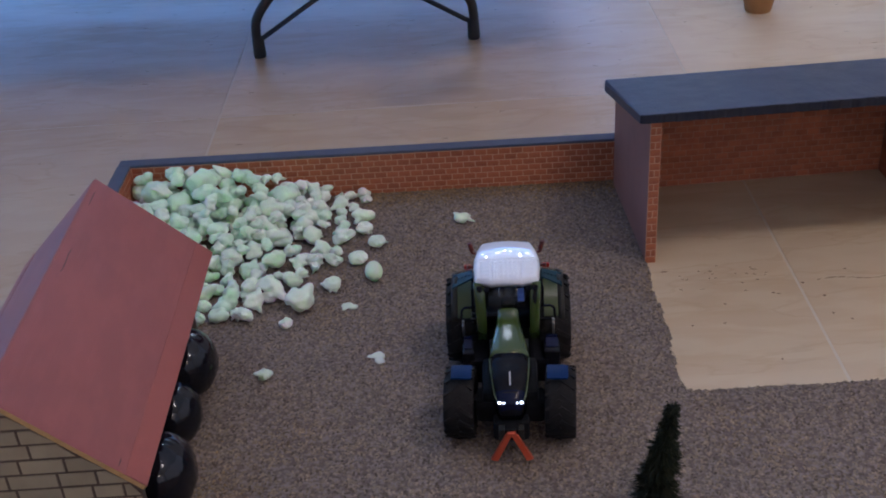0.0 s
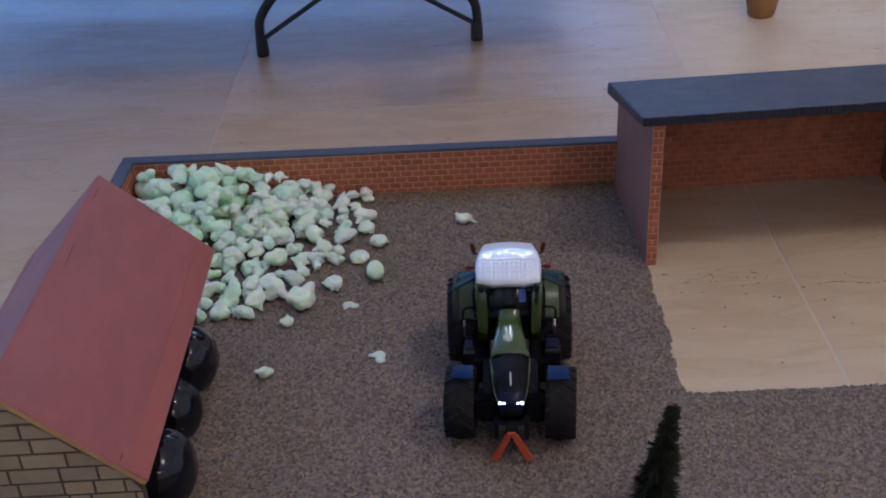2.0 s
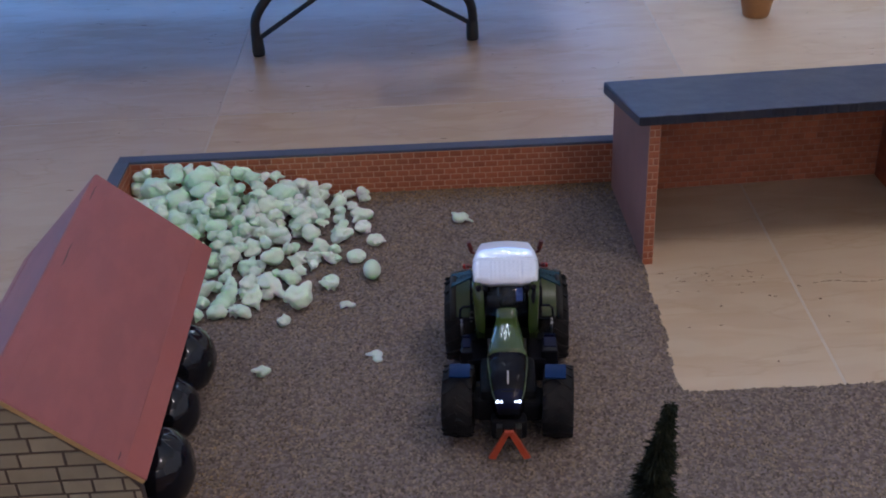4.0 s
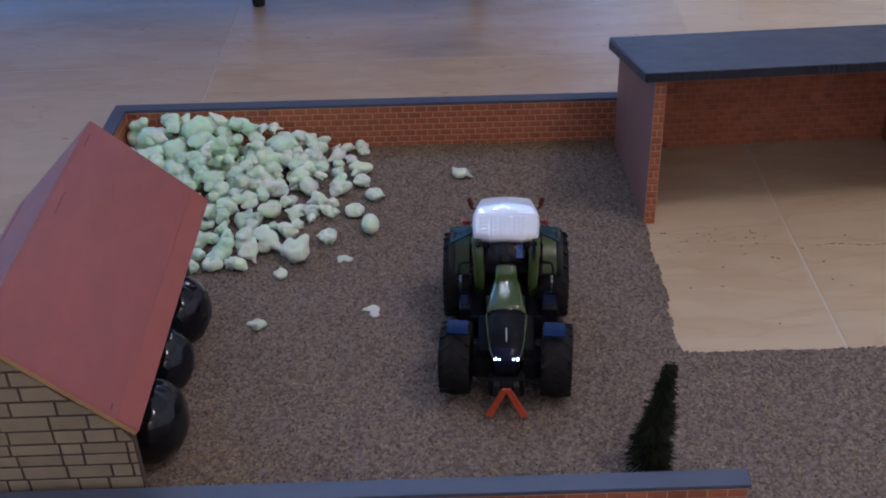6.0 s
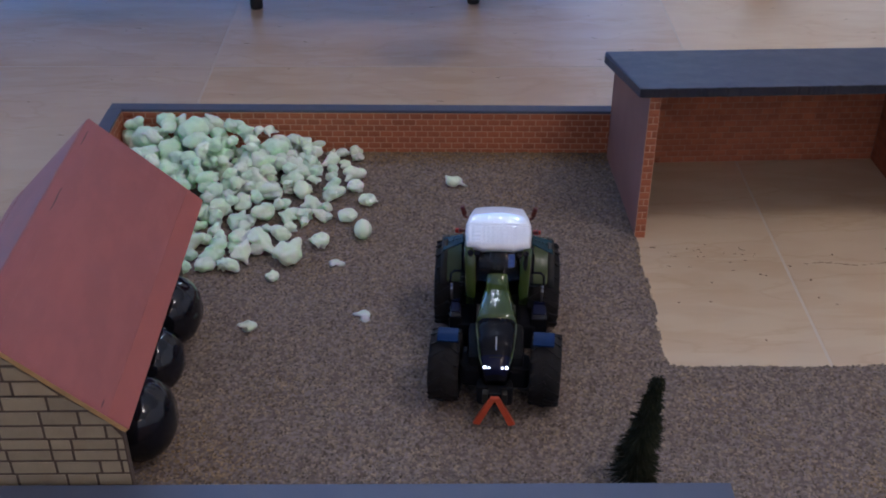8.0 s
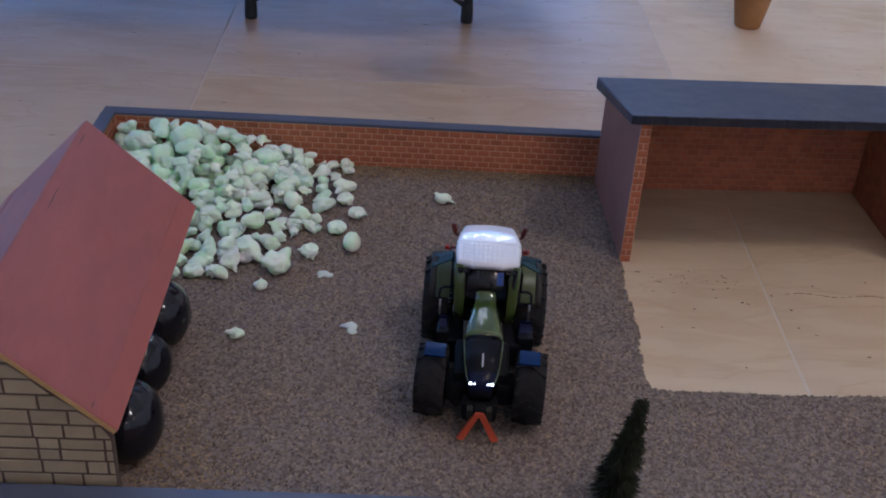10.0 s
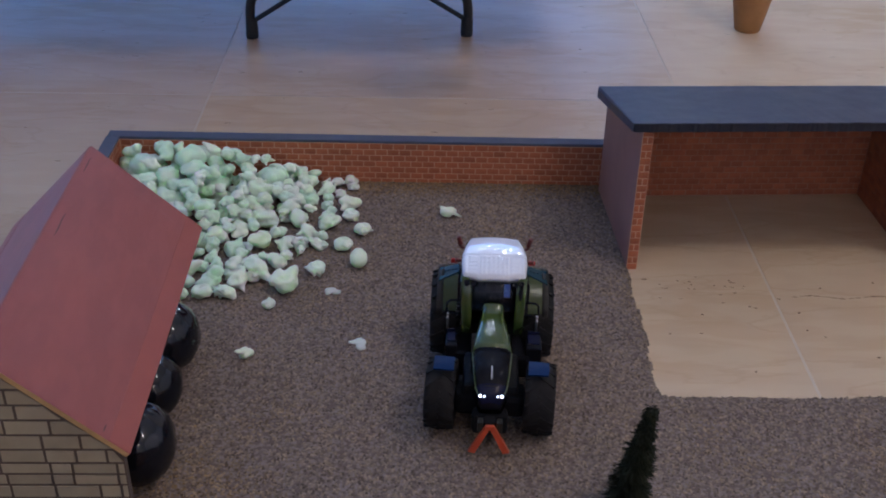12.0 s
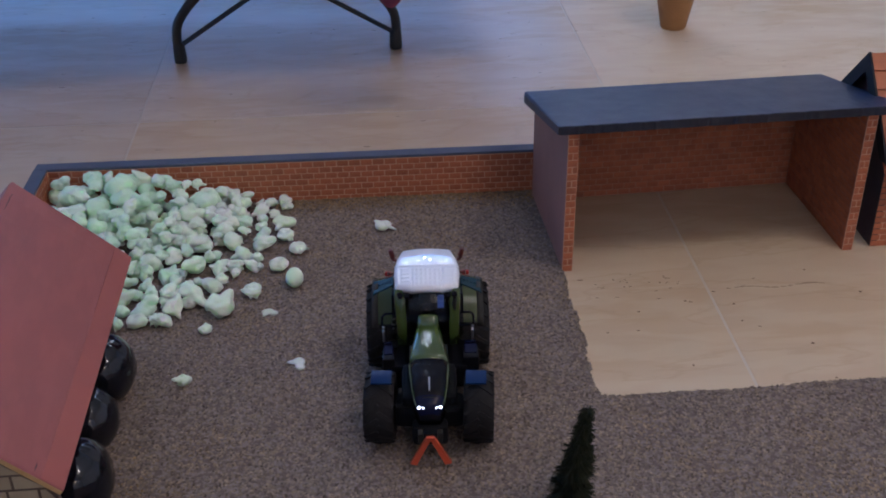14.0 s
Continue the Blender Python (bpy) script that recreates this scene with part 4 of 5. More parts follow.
tractor = thing("toy_tractor", pose(-0.1219, -0.1158, PILE - 0.0004, 0, 0, 176.98), "green toy tractor with white cab roof and red rims", "toy tractor")


def mm(*p):
    return Vector((p[0], p[1] * 0.90, p[2] * 1.04)) * MM


def tyre_and_rim(name, x, y, r, w, rim_r, lugs, turn=0.0):
    s = 1 if x > 0 else -1
    bm = bmesh.new()
    h = w / 2
    spin(bm, [(rim_r, -h * 0.62), (rim_r * 1.05, -h * 0.86), (r * 0.78, -h * 1.0), (r * 0.88, -h * 0.94), (r * 0.94, -h * 0.6), (r * 0.955, 0), (r * 0.94, h * 0.6),
              (r * 0.88, h * 0.94), (r * 0.78, h * 1.0), (rim_r * 1.05, h * 0.86), (rim_r, h * 0.62)], 48)
    tyre = part(name, bm, T_TYRE, tractor, smooth=True)
    tyre.matrix_local = Matrix.Translation((x, y, r)) @ Matrix.Rotation(turn, 4, "Z")
    bm = bmesh.new()
    for k in range(lugs):
        for side_x in (-1, 1):
            a = 2 * math.pi * (k + (0.5 if side_x > 0 else 0)) / lugs
            rot = Matrix.Rotation(a, 4, "X") @ Matrix.Translation((side_x * h * 0.47, 0, r * 0.945)) @ Matrix.Rotation(side_x * 0.62, 4, "Z")
            q = bmesh.ops.create_cube(bm, size=1.0, matrix=rot @ Matrix.Diagonal((h * 1.16, r * 0.085, r * 0.115, 1)))
            for v in q["verts"]:
                d = math.hypot(v.co.y, v.co.z)
                cap = r * (1 - 0.07 * max(0.0, (abs(v.co.x) / h - 0.45) / 0.55) ** 2)
                if d > cap:
                    v.co.y, v.co.z = v.co.y * cap / d, v.co.z * cap / d
    tagged(part("tread", bm, T_TYRE, tyre), kind="stuff")
    bm = bmesh.new()
    spin(bm, [(0, s * h * 0.30), (rim_r * 0.26, s * h * 0.32), (rim_r * 0.30, s * h * 0.18), (rim_r * 0.62, s * h * 0.08), (rim_r * 0.80, s * h * 0.42), (rim_r * 0.93, s * h * 0.62),
              (rim_r * 1.04, s * h * 0.68), (rim_r * 1.04, s * h * 0.54), (rim_r * 1.02, -s * h * 0.6), (0, -s * h * 0.6)], 36)
    for k in range(8):
        a = 2 * math.pi * k / 8
        box(bm, (s * h * 0.14, rim_r * 0.46 * math.cos(a), rim_r * 0.46 * math.sin(a)), (h * 0.16, rim_r * 0.1, rim_r * 0.1))
    part("rim", bm, T_RIM, tyre, "orange-red wheel rim", smooth=False)
    # dark disc stands in for the chassis shade over the rim's inner side
    bm = bmesh.new()
    spin(bm, [(0, -s * h * 0.70), (rim_r * 0.9, -s * h * 0.70), (rim_r * 1.06, -s * h * 0.80), (rim_r * 1.06, -s * h * 0.55), (0, -s * h * 0.61)], 30)
    part("hub_plate", bm, T_DARK, tyre, "dark disc painting the chassis shade on the inner rim")
    return tyre


STEER = radians(3.5)
SWING = radians(2)
PIVOT = Matrix.Translation((0, 88.7 * MM, 0)) @ Matrix.Rotation(-SWING, 4, "Z")  # the front axle swings with the wheels
for sx in (1, -1):
    tyre_and_rim("rear_wheel", sx * 33.6 * MM, 0, 32 * MM, 22 * MM, 17.5 * MM, 18)
    tyre_and_rim("front_wheel", *(PIVOT @ Vector((sx * 33.4 * MM, 0, 0))).xy, 25.2 * MM, 20.5 * MM, 13 * MM, 16, -STEER)

# chassis, axles, tanks
bm = bmesh.new()
box(bm, mm(0, 30, 29), mm(20, 110, 16), bevel=1.5 * MM)
box(bm, mm(0, 96, 30), mm(15, 46, 14), bevel=1.5 * MM)
part("chassis", bm, T_DARK, tractor)
bm = bmesh.new()
tube(bm, [mm(-30, 0, 32), mm(30, 0, 32)], 6 * MM, 14)
part("rear_axle", bm, T_DARK, tractor)
bm = bmesh.new()
box(bm, mm(0, 99, 25), mm(56, 8, 7), bevel=1.5 * MM)
box(bm, mm(0, 99, 22), mm(47, 20, 17), bevel=4 * MM)
bmesh.ops.transform(bm, matrix=PIVOT @ Matrix.Translation((0, -89.1 * MM, 0)), verts=bm.verts[:])
part("front_axle", bm, T_DARK, tractor)
# dark bulk for engine parts and for the shade between the front wheels
bm = bmesh.new()
box(bm, mm(0, 84, 27), mm(38, 44, 20), bevel=4 * MM)
part("engine_block", bm, T_DARK, tractor)
for sx in (1, -1):
    bm = bmesh.new()
    box(bm, mm(sx * 21, 44, 24), mm(14, 36, 19), bevel=3 * MM)
    part("fuel_tank", bm, T_BLACK, tractor)
    bm = bmesh.new()
    for k in range(3):
        box(bm, mm(sx * (27 + 1.2 * (2 - k)), 34, 18 + 9 * k), mm(10, 15, 1.6), bevel=0.4 * MM)
    box(bm, mm(sx * 30, 27, 27), mm(2, 1.6, 22))
    box(bm, mm(sx * 30, 41, 27), mm(2, 1.6, 22))
    part("steps", bm, T_BLACK, tractor)
    bm = bmesh.new()
    bw = 7.5 if sx > 0 else 10.5
    box(bm, mm(sx * (24.4 + bw / 2), 52, 28), mm(bw + 1, 17, 22), bevel=1.2 * MM)
    case = part("battery_box", bm, T_BLACK, tractor)
    bm = bmesh.new()
    box(bm, mm(sx * (24.6 + bw / 2), 50, 39.6), mm(bw - 1.5, 9, 2.4), Matrix.Rotation(radians(-16), 4, "X"), bevel=0.7 * MM)
    box(bm, mm(sx * (24.6 + bw / 2), 44.5, 42.4), mm(bw - 2.5, 2.0, 1.6), bevel=0.4 * MM)
    part("box_lid", bm, T_LID_GLOW, case, "dark blue glossy lid")
    bm = bmesh.new()
    for q in (0, 1):
        bmesh.ops.create_uvsphere(bm, u_segments=10, v_segments=6, radius=1.1 * MM, matrix=Matrix.Translation(mm(sx * 31.5, 39.5 + 1.2 * q, 52.5 - 3 * q)))
    box(bm, mm(sx * 31.5, 40, 46), mm(1.6, 1.6, 10), bevel=0.4 * MM)
    part("filler_cap", bm, T_STEEL, tractor, "small bright steel caps", smooth=True)


def rounded(w, d0, d1, z, r=0.25, n=5, bulge=0.0):
    """A rounded rectangle ring, w wide and from d0 to d1 along the tractor, at height z (mm)."""
    pts = []
    hw, cy, hd = w / 2, (d0 + d1) / 2, (d1 - d0) / 2
    k = min(hw, hd) * r * 2
    for cx, cyy, a0 in ((hw - k, cy + hd - k, 0), (-hw + k, cy + hd - k, 90), (-hw + k, cy - hd + k, 180), (hw - k, cy - hd + k, 270)):
        for q in range(n):
            a = radians(a0 + 90 * q / (n - 1))
            pts.append(mm(cx + k * math.cos(a), cyy + k * math.sin(a), z))
    return pts


def hood_ring(y, w, zt, zb, top=0.72):
    """A cross section of the bonnet: soft shoulders, flat top."""
    hw = w / 2
    prof = [(-hw, zb), (-hw, zb + (zt - zb) * 0.70), (-hw * 0.94, zb + (zt - zb) * 0.88), (-hw * top, zt - 0.4), (-hw * 0.4, zt + 0.35), (0, zt + 0.5), (hw * 0.4, zt + 0.35), (hw * top, zt - 0.4),
            (hw * 0.94, zb + (zt - zb) * 0.88), (hw, zb + (zt - zb) * 0.70), (hw, zb)]
    return [mm(x, y, z) for x, z in prof]


bm = bmesh.new()
loft(bm, [hood_ring(46.5, 15.6, 66.6, 36, 0.8), hood_ring(48.5, 16.2, 67.4, 36, 0.8), hood_ring(50.2, 15.6, 66.6, 36, 0.8), hood_ring(51.5, 15.4, 65.2, 36, 0.8), hood_ring(60, 18.6, 63.9, 36, 0.8), hood_ring(70, 22.0, 62.4, 36, 0.8),
          hood_ring(80, 25.0, 60.6, 36, 0.8), hood_ring(86, 26.6, 59.3, 36, 0.8), hood_ring(90, 27.2, 58.3, 36, 0.8)])
hood = part("hood", bm, T_GREEN, tractor, "glossy dark green hood", smooth=True)
bm = bmesh.new()
loft(bm, [hood_ring(90.3, 26.6, 57.9, 33), hood_ring(97, 26.0, 56.2, 32.5), hood_ring(104, 24.8, 54.2, 32), hood_ring(105, 24.7, 54.4, 32), hood_ring(111, 23.4, 51.8, 31.5), hood_ring(116, 21.4, 48.4, 31), hood_ring(117, 20.8, 46.6, 31),
          hood_ring(121, 18.2, 43.5, 30), hood_ring(123.4, 15.8, 40.5, 29), hood_ring(124.6, 13, 36, 28)])
for f in bm.faces:
    c = f.calc_center_median()
    # blue on the nose front stands in for glow round the headlights
    f.material_index = 1 if abs(f.normal.x) > 0.72 and c.z > 0.036 and c.y < 0.1065 else 2 if c.y > 0.105 and c.z > 0.038 else 0
nose = part("nose", bm, [T_BLACK, T_GREEN, T_LID_GLOW], tractor, "glossy black nose panel with green flanks", smooth=True)
bm = bmesh.new()
for sx in (1, -1):
    tube(bm, [mm(sx * w / 2, y, z) for y, w, z in ((91, 26.2, 54.2), (98, 25.6, 52.0), (105, 24.0, 49.8), (112, 22.4, 46.6), (117, 20.4, 43.6), (121.5, 17.6, 41.4))], 0.42 * MM, 6)
part("nose_trim", bm, T_TRIM, nose, "thin pale green edge strips")
bm = bmesh.new()
box(bm, mm(0, 118.6, 46.1), mm(9, 0.8, 0.5), Matrix.Rotation(radians(-38), 4, "X"))
part("badge_bar", bm, T_DARK, nose)
bm = bmesh.new()
box(bm, mm(0, 111.2, 51.9), mm(0.9, 10.5, 0.7), Matrix.Rotation(radians(-27), 4, "X"))
part("badge", bm, T_STEEL, nose, "thin silver badge strip")
for x in (-6.9, -4.2, 4.2, 6.9):
    bm = bmesh.new()
    bmesh.ops.create_uvsphere(bm, u_segments=12, v_segments=8, radius=1.2 * MM, matrix=Matrix.Translation(mm(x, 123.0 - abs(x) * 0.12, 40.2)) @ Matrix.Diagonal((1.1, 0.8, 1.0, 1)))
    part("headlight", bm, T_LIGHT, nose, "lit white headlight", smooth=True)
for sx in (1, -1):
    bm = bmesh.new()
    loft(bm, [[mm(sx * 8.9, 62, 52), mm(sx * 9.5, 62, 52), mm(sx * 9.5, 62, 40), mm(sx * 8.9, 62, 40)], [mm(sx * 12.4, 87, 49), mm(sx * 13.0, 87, 49), mm(sx * 13.0, 87, 40), mm(sx * 12.4, 87, 40)]])
    part("side_grille", bm, T_DARK, hood)

# cab: base, pillars, panes, roof
bm = bmesh.new()
loft(bm, [rounded(40, -16, 38, 36, 0.1), rounded(42, -17, 39, 48, 0.1), rounded(40, -16, 37, 50, 0.1)])
cab = part("cab_base", bm, T_DARK, tractor)
ROOF_B = 84.8
posts = {"front": ((16.5, 39, 42), (19.0, 36.5, ROOF_B)), "middle": ((20.5, 12, 42), (21.0, 11, ROOF_B)), "rear": ((19.0, -15, 44), (19.0, -6, ROOF_B))}
for sx in (1, -1):
    for nm, (a, b) in posts.items():
        bm = bmesh.new()
        tube(bm, [mm(sx * a[0], a[1], a[2]), mm(sx * (a[0] + b[0]) / 2 * 1.02, (a[1] + b[1]) / 2, (a[2] + b[2]) / 2), mm(sx * b[0], b[1], b[2])], (1.7 if nm == "front" else 1.5) * MM, 8)
        part("pillar", bm, T_GREEN if nm != "middle" else T_BLACK, tractor)
    bm = bmesh.new()
    loft(bm, [[mm(sx * 17.0, 38, 45), mm(sx * 20.4, 13, 45), mm(sx * 20.8, 12, ROOF_B), mm(sx * 19.0, 37, ROOF_B)], [mm(sx * 16.6, 38, 45), mm(sx * 20.0, 13, 45), mm(sx * 20.4, 12, ROOF_B), mm(sx * 18.6, 37, ROOF_B)]])
    part("side_window", bm, T_GLASS, tractor)
    bm = bmesh.new()
    loft(bm, [[mm(sx * x, y, z) for x, y in ((x0, y1), (x0 + 1.2, y1 + 0.7), (x1 - 1.0, y1 - 0.2), (x1, y1 - 1.5), (x1, y1 - 3.5), (x0, y1 - 2))] for x0, x1, y1, z in
              ((14.6, 21.6, 50.5, 44), (14.8, 21.9, 48.4, 56), (15.3, 22.6, 45.4, 70), (15.8, 23.2, 42.4, ROOF_B - 0.5))])
    part("lower_pillar_panel", bm, T_GREEN, tractor, smooth=True)
bm = bmesh.new()
bow = [-1 + k / 6 for k in range(13)]
loft(bm, [[mm(15.2 * u, y + 2.6 * (1 - u * u), z) for u in bow] + [mm(15.0 * u, y - 0.5 + 2.6 * (1 - u * u), z) for u in bow[::-1]] for y, z in ((45.6, 50), (42.9, 66), (39.6, ROOF_B))])
part("windscreen", bm, T_GLASS, tractor, smooth=True)
# small blue plate painted as the window's reflection in the windscreen
bm = bmesh.new()
box(bm, mm(-9.2, 43.0, 75.0), mm(4.4, 0.8, 9.5), Matrix.Rotation(radians(10), 4, "X") @ Matrix.Rotation(radians(8), 4, "Z"), bevel=0.3 * MM)
part("screen_panel", bm, T_GLINT, tractor, "blue window reflection drawn as a small plate on the windscreen")
bm = bmesh.new()
box(bm, mm(0, 37.5, 52), mm(28, 7, 14), bevel=2 * MM)
part("dashboard", bm, T_DARK, tractor)
bm = bmesh.new()
loft(bm, [[mm(-18, -16, 48), mm(18, -16, 48), mm(18, -7, ROOF_B), mm(-18, -7, ROOF_B)], [mm(-18, -15.6, 48), mm(18, -15.6, 48), mm(18, -6.6, ROOF_B), mm(-18, -6.6, ROOF_B)]])
part("rear_window", bm, T_GLASS, tractor)
bm = bmesh.new()
box(bm, mm(0, 4, 54), mm(15, 14, 5), bevel=2 * MM)
box(bm, mm(0, -4, 65), mm(14, 4.5, 22), Matrix.Rotation(radians(8), 4, "X"), bevel=2 * MM)
part("seat", bm, T_SEAT, tractor)
bm = bmesh.new()
tube(bm, [mm(0, 33, 50), mm(0, 27, 61)], 1.3 * MM, 8)
rot = Matrix.Translation(mm(0, 26.5, 62)) @ Matrix.Rotation(radians(-35), 4, "X")
ringp = [rot @ mm(7 * math.cos(a), 7 * math.sin(a), 0) for a in [2 * math.pi * k / 20 for k in range(21)]]
tube(bm, ringp, 0.8 * MM, 6)
part("steering_wheel", bm, T_BLACK, tractor)
bm = bmesh.new()
NU, NV = 64, 72
ROOF_W = ((-10.5, 17.6), (-4, 19.6), (6, 22.0), (16, 23.4), (26, 23.6), (36, 22.8), (43, 21.7), (48, 20.6))


def roof_half(y):
    """Half the roof's width, y along the tractor."""
    for (y0, w0), (y1, w1) in zip(ROOF_W, ROOF_W[1:]):
        if y <= y1:
            return w0 + (w1 - w0) * (y - y0) / (y1 - y0)
    return ROOF_W[-1][1]


def roof_point(u, v):
    """The roof's upper skin: a low dome with rounded rims, cut front corners and grooves between its front panels."""
    front = 46.4 - 4.4 * min(1, max(0, (abs(u) - 0.50) / 0.42))
    back = -10.4 + 1.2 * u * u
    y = back + (front - back) * (v + 1) / 2
    x = roof_half(y) * u
    z = 91.6 - 1.5 * u * u - 1.7 * v * v - 4.4 * max(abs(u) ** 24, abs(v) ** 28)
    lip = max(0.0, y - 22.0)
    z -= 0.075 * lip * min(1, lip / 4)
    groove = 0.55 * math.exp(-((y - 22.5 + 2.5 * u * u) / 0.9) ** 2)
    if y > 23:
        groove = max(groove, 0.55 * math.exp(-((abs(x) - 10.6) / 0.7) ** 2), 0.4 * math.exp(-((abs(x) - 18.5) / 0.8) ** 2))
        if abs(x) < 9.6 and y < 44:
            z += 0.16 * math.cos(2 * math.pi * x / 3.2) + 0.10 * math.cos(2 * math.pi * y / 5.0)
        elif 12 < abs(x) < 17.5 and 28 < y < 41:
            z += 0.14 * math.cos(2 * math.pi * y / 4.2)
    return mm(x, y, z - groove)


skin = [[bm.verts.new(roof_point(-1 + 2 * i / NU, -1 + 2 * j / NV)) for i in range(NU + 1)] for j in range(NV + 1)]
for j in range(NV):
    for i in range(NU):
        bm.faces.new((skin[j][i], skin[j][i + 1], skin[j + 1][i + 1], skin[j + 1][i]))
rim = skin[0][:] + [skin[j][NU] for j in range(1, NV + 1)] + skin[NV][-2::-1] + [skin[j][0] for j in range(NV - 1, 0, -1)]
under = [bm.verts.new((v.co.x * 0.97, 0.0171 + (v.co.y - 0.0171) * 0.97, 0.0885)) for v in rim]
for k in range(len(rim)):
    q = (k + 1) % len(rim)
    bm.faces.new((rim[q], rim[k], under[k], under[q]))
bm.faces.new(under[::-1])
bmesh.ops.recalc_face_normals(bm, faces=bm.faces[:])
roof = part("cab_roof", bm, T_WHITE, tractor, "glossy white cab roof", smooth=True)
for sx in (1, -1):
    for x in (14.2, 18.8):
        bm = bmesh.new()
        spin(bm, [(0, -1.5 * MM), (1.6 * MM, -1.5 * MM), (2.1 * MM, 0.8 * MM), (2.1 * MM, 1.7 * MM), (1.5 * MM, 1.7 * MM), (1.3 * MM, 1.1 * MM), (0, 1.0 * MM)], 14, axis="y")
        bmesh.ops.transform(bm, matrix=Matrix.Translation(mm(sx * x, 46.4 - 0.25 * (x - 14), 81.0)) @ Matrix.Rotation(radians(-20), 4, "X"), verts=bm.verts[:])
        part("work_light", bm, T_BLACK, roof, smooth=True)
    bm = bmesh.new()
    tube(bm, [mm(sx * 20, 18, 84), mm(sx * 25.2, 20, 85), mm(sx * 27.5, 20.5, 85.5)], [0.8 * MM, 1.0 * MM, 1.5 * MM], 8)
    part("side_lamp", bm, T_ORANGE, roof, "dark red side lamp on a stalk")
    bm = bmesh.new()
    tube(bm, [mm(sx * 21, -8, 80), mm(sx * 24.0, -9, 80.5), mm(sx * 24.6, -9.1, 83), mm(sx * 26.2, -9.4, 88.5)], [0.8 * MM, 1.1 * MM, 1.9 * MM, 1.6 * MM], 10)
    part("beacon", bm, T_ORANGE, roof, "dark red beacon on a stalk")
    # hand rail loops beside the doors
    bm = bmesh.new()
    tube(bm, [mm(sx * 21, 36, 62), mm(sx * 30, 37, 62.2), mm(sx * 32.2, 37.2, 60), mm(sx * 32.6, 37.6, 54), mm(sx * 31, 37.6, 52), mm(sx * 21.5, 37.4, 52)], 0.85 * MM, 8)
    tube(bm, [mm(sx * 24.5, 37, 62), mm(sx * 24.5, 36, 76), mm(sx * 21, 36, 80)], 0.7 * MM, 8)
    part("hand_rail", bm, T_BLACK, tractor)
    # rear fender: arched shell with a grey rim and dark top pads
    bm = bmesh.new()
    rings = []
    for k in range(45):
        a = radians(-6 + 156 * k / 44)
        rr, r2 = 35.0, 33.6
        cy, cz = -math.cos(a), math.sin(a)
        rings.append([mm(sx * 25.5, cy * rr, 32 + cz * rr), mm(sx * 36, cy * (rr - 1.6), 32 + cz * (rr - 1.6)), mm(sx * 36, cy * (r2 - 1.2), 32 + cz * (r2 - 1.2)), mm(sx * 25.5, cy * r2, 32 + cz * r2)])
    loft(bm, rings)
    fender = part("rear_fender", bm, T_PANEL, tractor, "dark green rear fender")
    # black inner strip puts the shade between cab and fender into the colour
    bm = bmesh.new()
    loft(bm, [[p - mm(sx * 6.2, 0, 0) if i in (0, 3) else p - mm(sx * 10.6, 0, 0) for i, p in enumerate(r)] for r in rings])
    part("fender_inner", bm, T_DARK, fender, "dark fender strip standing in for shade beside the cab")
    bm = bmesh.new()
    rings = []
    for k in range(15):
        a = radians(-6 + 160 * k / 14)
        cy, cz = -math.cos(a), math.sin(a)
        rings.append([mm(sx * 35.6, cy * 33.9, 32 + cz * 33.9), mm(sx * 40.2, cy * 32.8, 32 + cz * 32.8), mm(sx * 40.2, cy * 32.0, 32 + cz * 32.0), mm(sx * 35.6, cy * 32.6, 32 + cz * 32.6)])
    loft(bm, rings)
    part("fender_rim", bm, T_GREY, fender, "grey fender rim", smooth=True)
    bm = bmesh.new()
    edge = ((24.6, -6.5, 68.4), (39.6, -5.0, 65.2), (39.2, 12.0, 64.0), (24.4, 5.0, 67.6))
    loft(bm, [[mm(sx * x, y, z - 2.0) for x, y, z in edge], [mm(sx * x, y, z - 0.5) for x, y, z in edge], [mm(sx * (32 + (x - 32) * 0.93), 2 + (y - 2) * 0.9, z) for x, y, z in edge]])
    for q in range(4):
        bmesh.ops.create_uvsphere(bm, u_segments=8, v_segments=5, radius=0.7 * MM, matrix=Matrix.Translation(mm(sx * (27 + 2.6 * q), 0.6 + 0.7 * q, 68.0 - 0.55 * q)))
    part("fender_pad", bm, T_PAD, fender, "glossy green studded pad, blue reflection painted in")
    bm = bmesh.new()
    box(bm, mm(sx * 29, -26.5, 59.5), mm(5, 2.6, 3.2), bevel=0.8 * MM)
    part("tail_light", bm, T_TAIL, fender, "lit red tail light")
    # front fender over the steered wheel
    bm = bmesh.new()
    rings = []
    for k in range(9):
        a = radians(89 + 25 * k / 8)
        rr, r2 = 28.6, 27.2
        rings.append([mm(-6.8, -math.cos(a) * rr, math.sin(a) * rr), mm(6.8, -math.cos(a) * rr, math.sin(a) * rr), mm(6.8, -math.cos(a) * r2, math.sin(a) * r2), mm(-6.8, -math.cos(a) * r2, math.sin(a) * r2)])
    loft(bm, rings)
    ff = part("front_fender", bm, T_FENDER_SHEEN, tractor)
    ff.matrix_local = PIVOT @ Matrix.Translation((sx * 31.4 * MM, 0, 26.2 * MM)) @ Matrix.Rotation(SWING - STEER, 4, "Z")
    bm = bmesh.new()
    tube(bm, [mm(sx * 24, 26, 52), mm(sx * 25.5, 27, 44), mm(sx * 24, 28, 37)], 1.4 * MM, 8)
    part("side_control", bm, T_STEEL if sx > 0 else T_BLACK, tractor)
# exhaust
bm = bmesh.new()
tube(bm, [mm(-17.5, 43, 48), mm(-18.5, 43.5, 60), mm(-18.5, 43.5, 74), mm(-19.5, 42, 81)], [2.2 * MM, 2.4 * MM, 2.2 * MM, 1.5 * MM], 12)
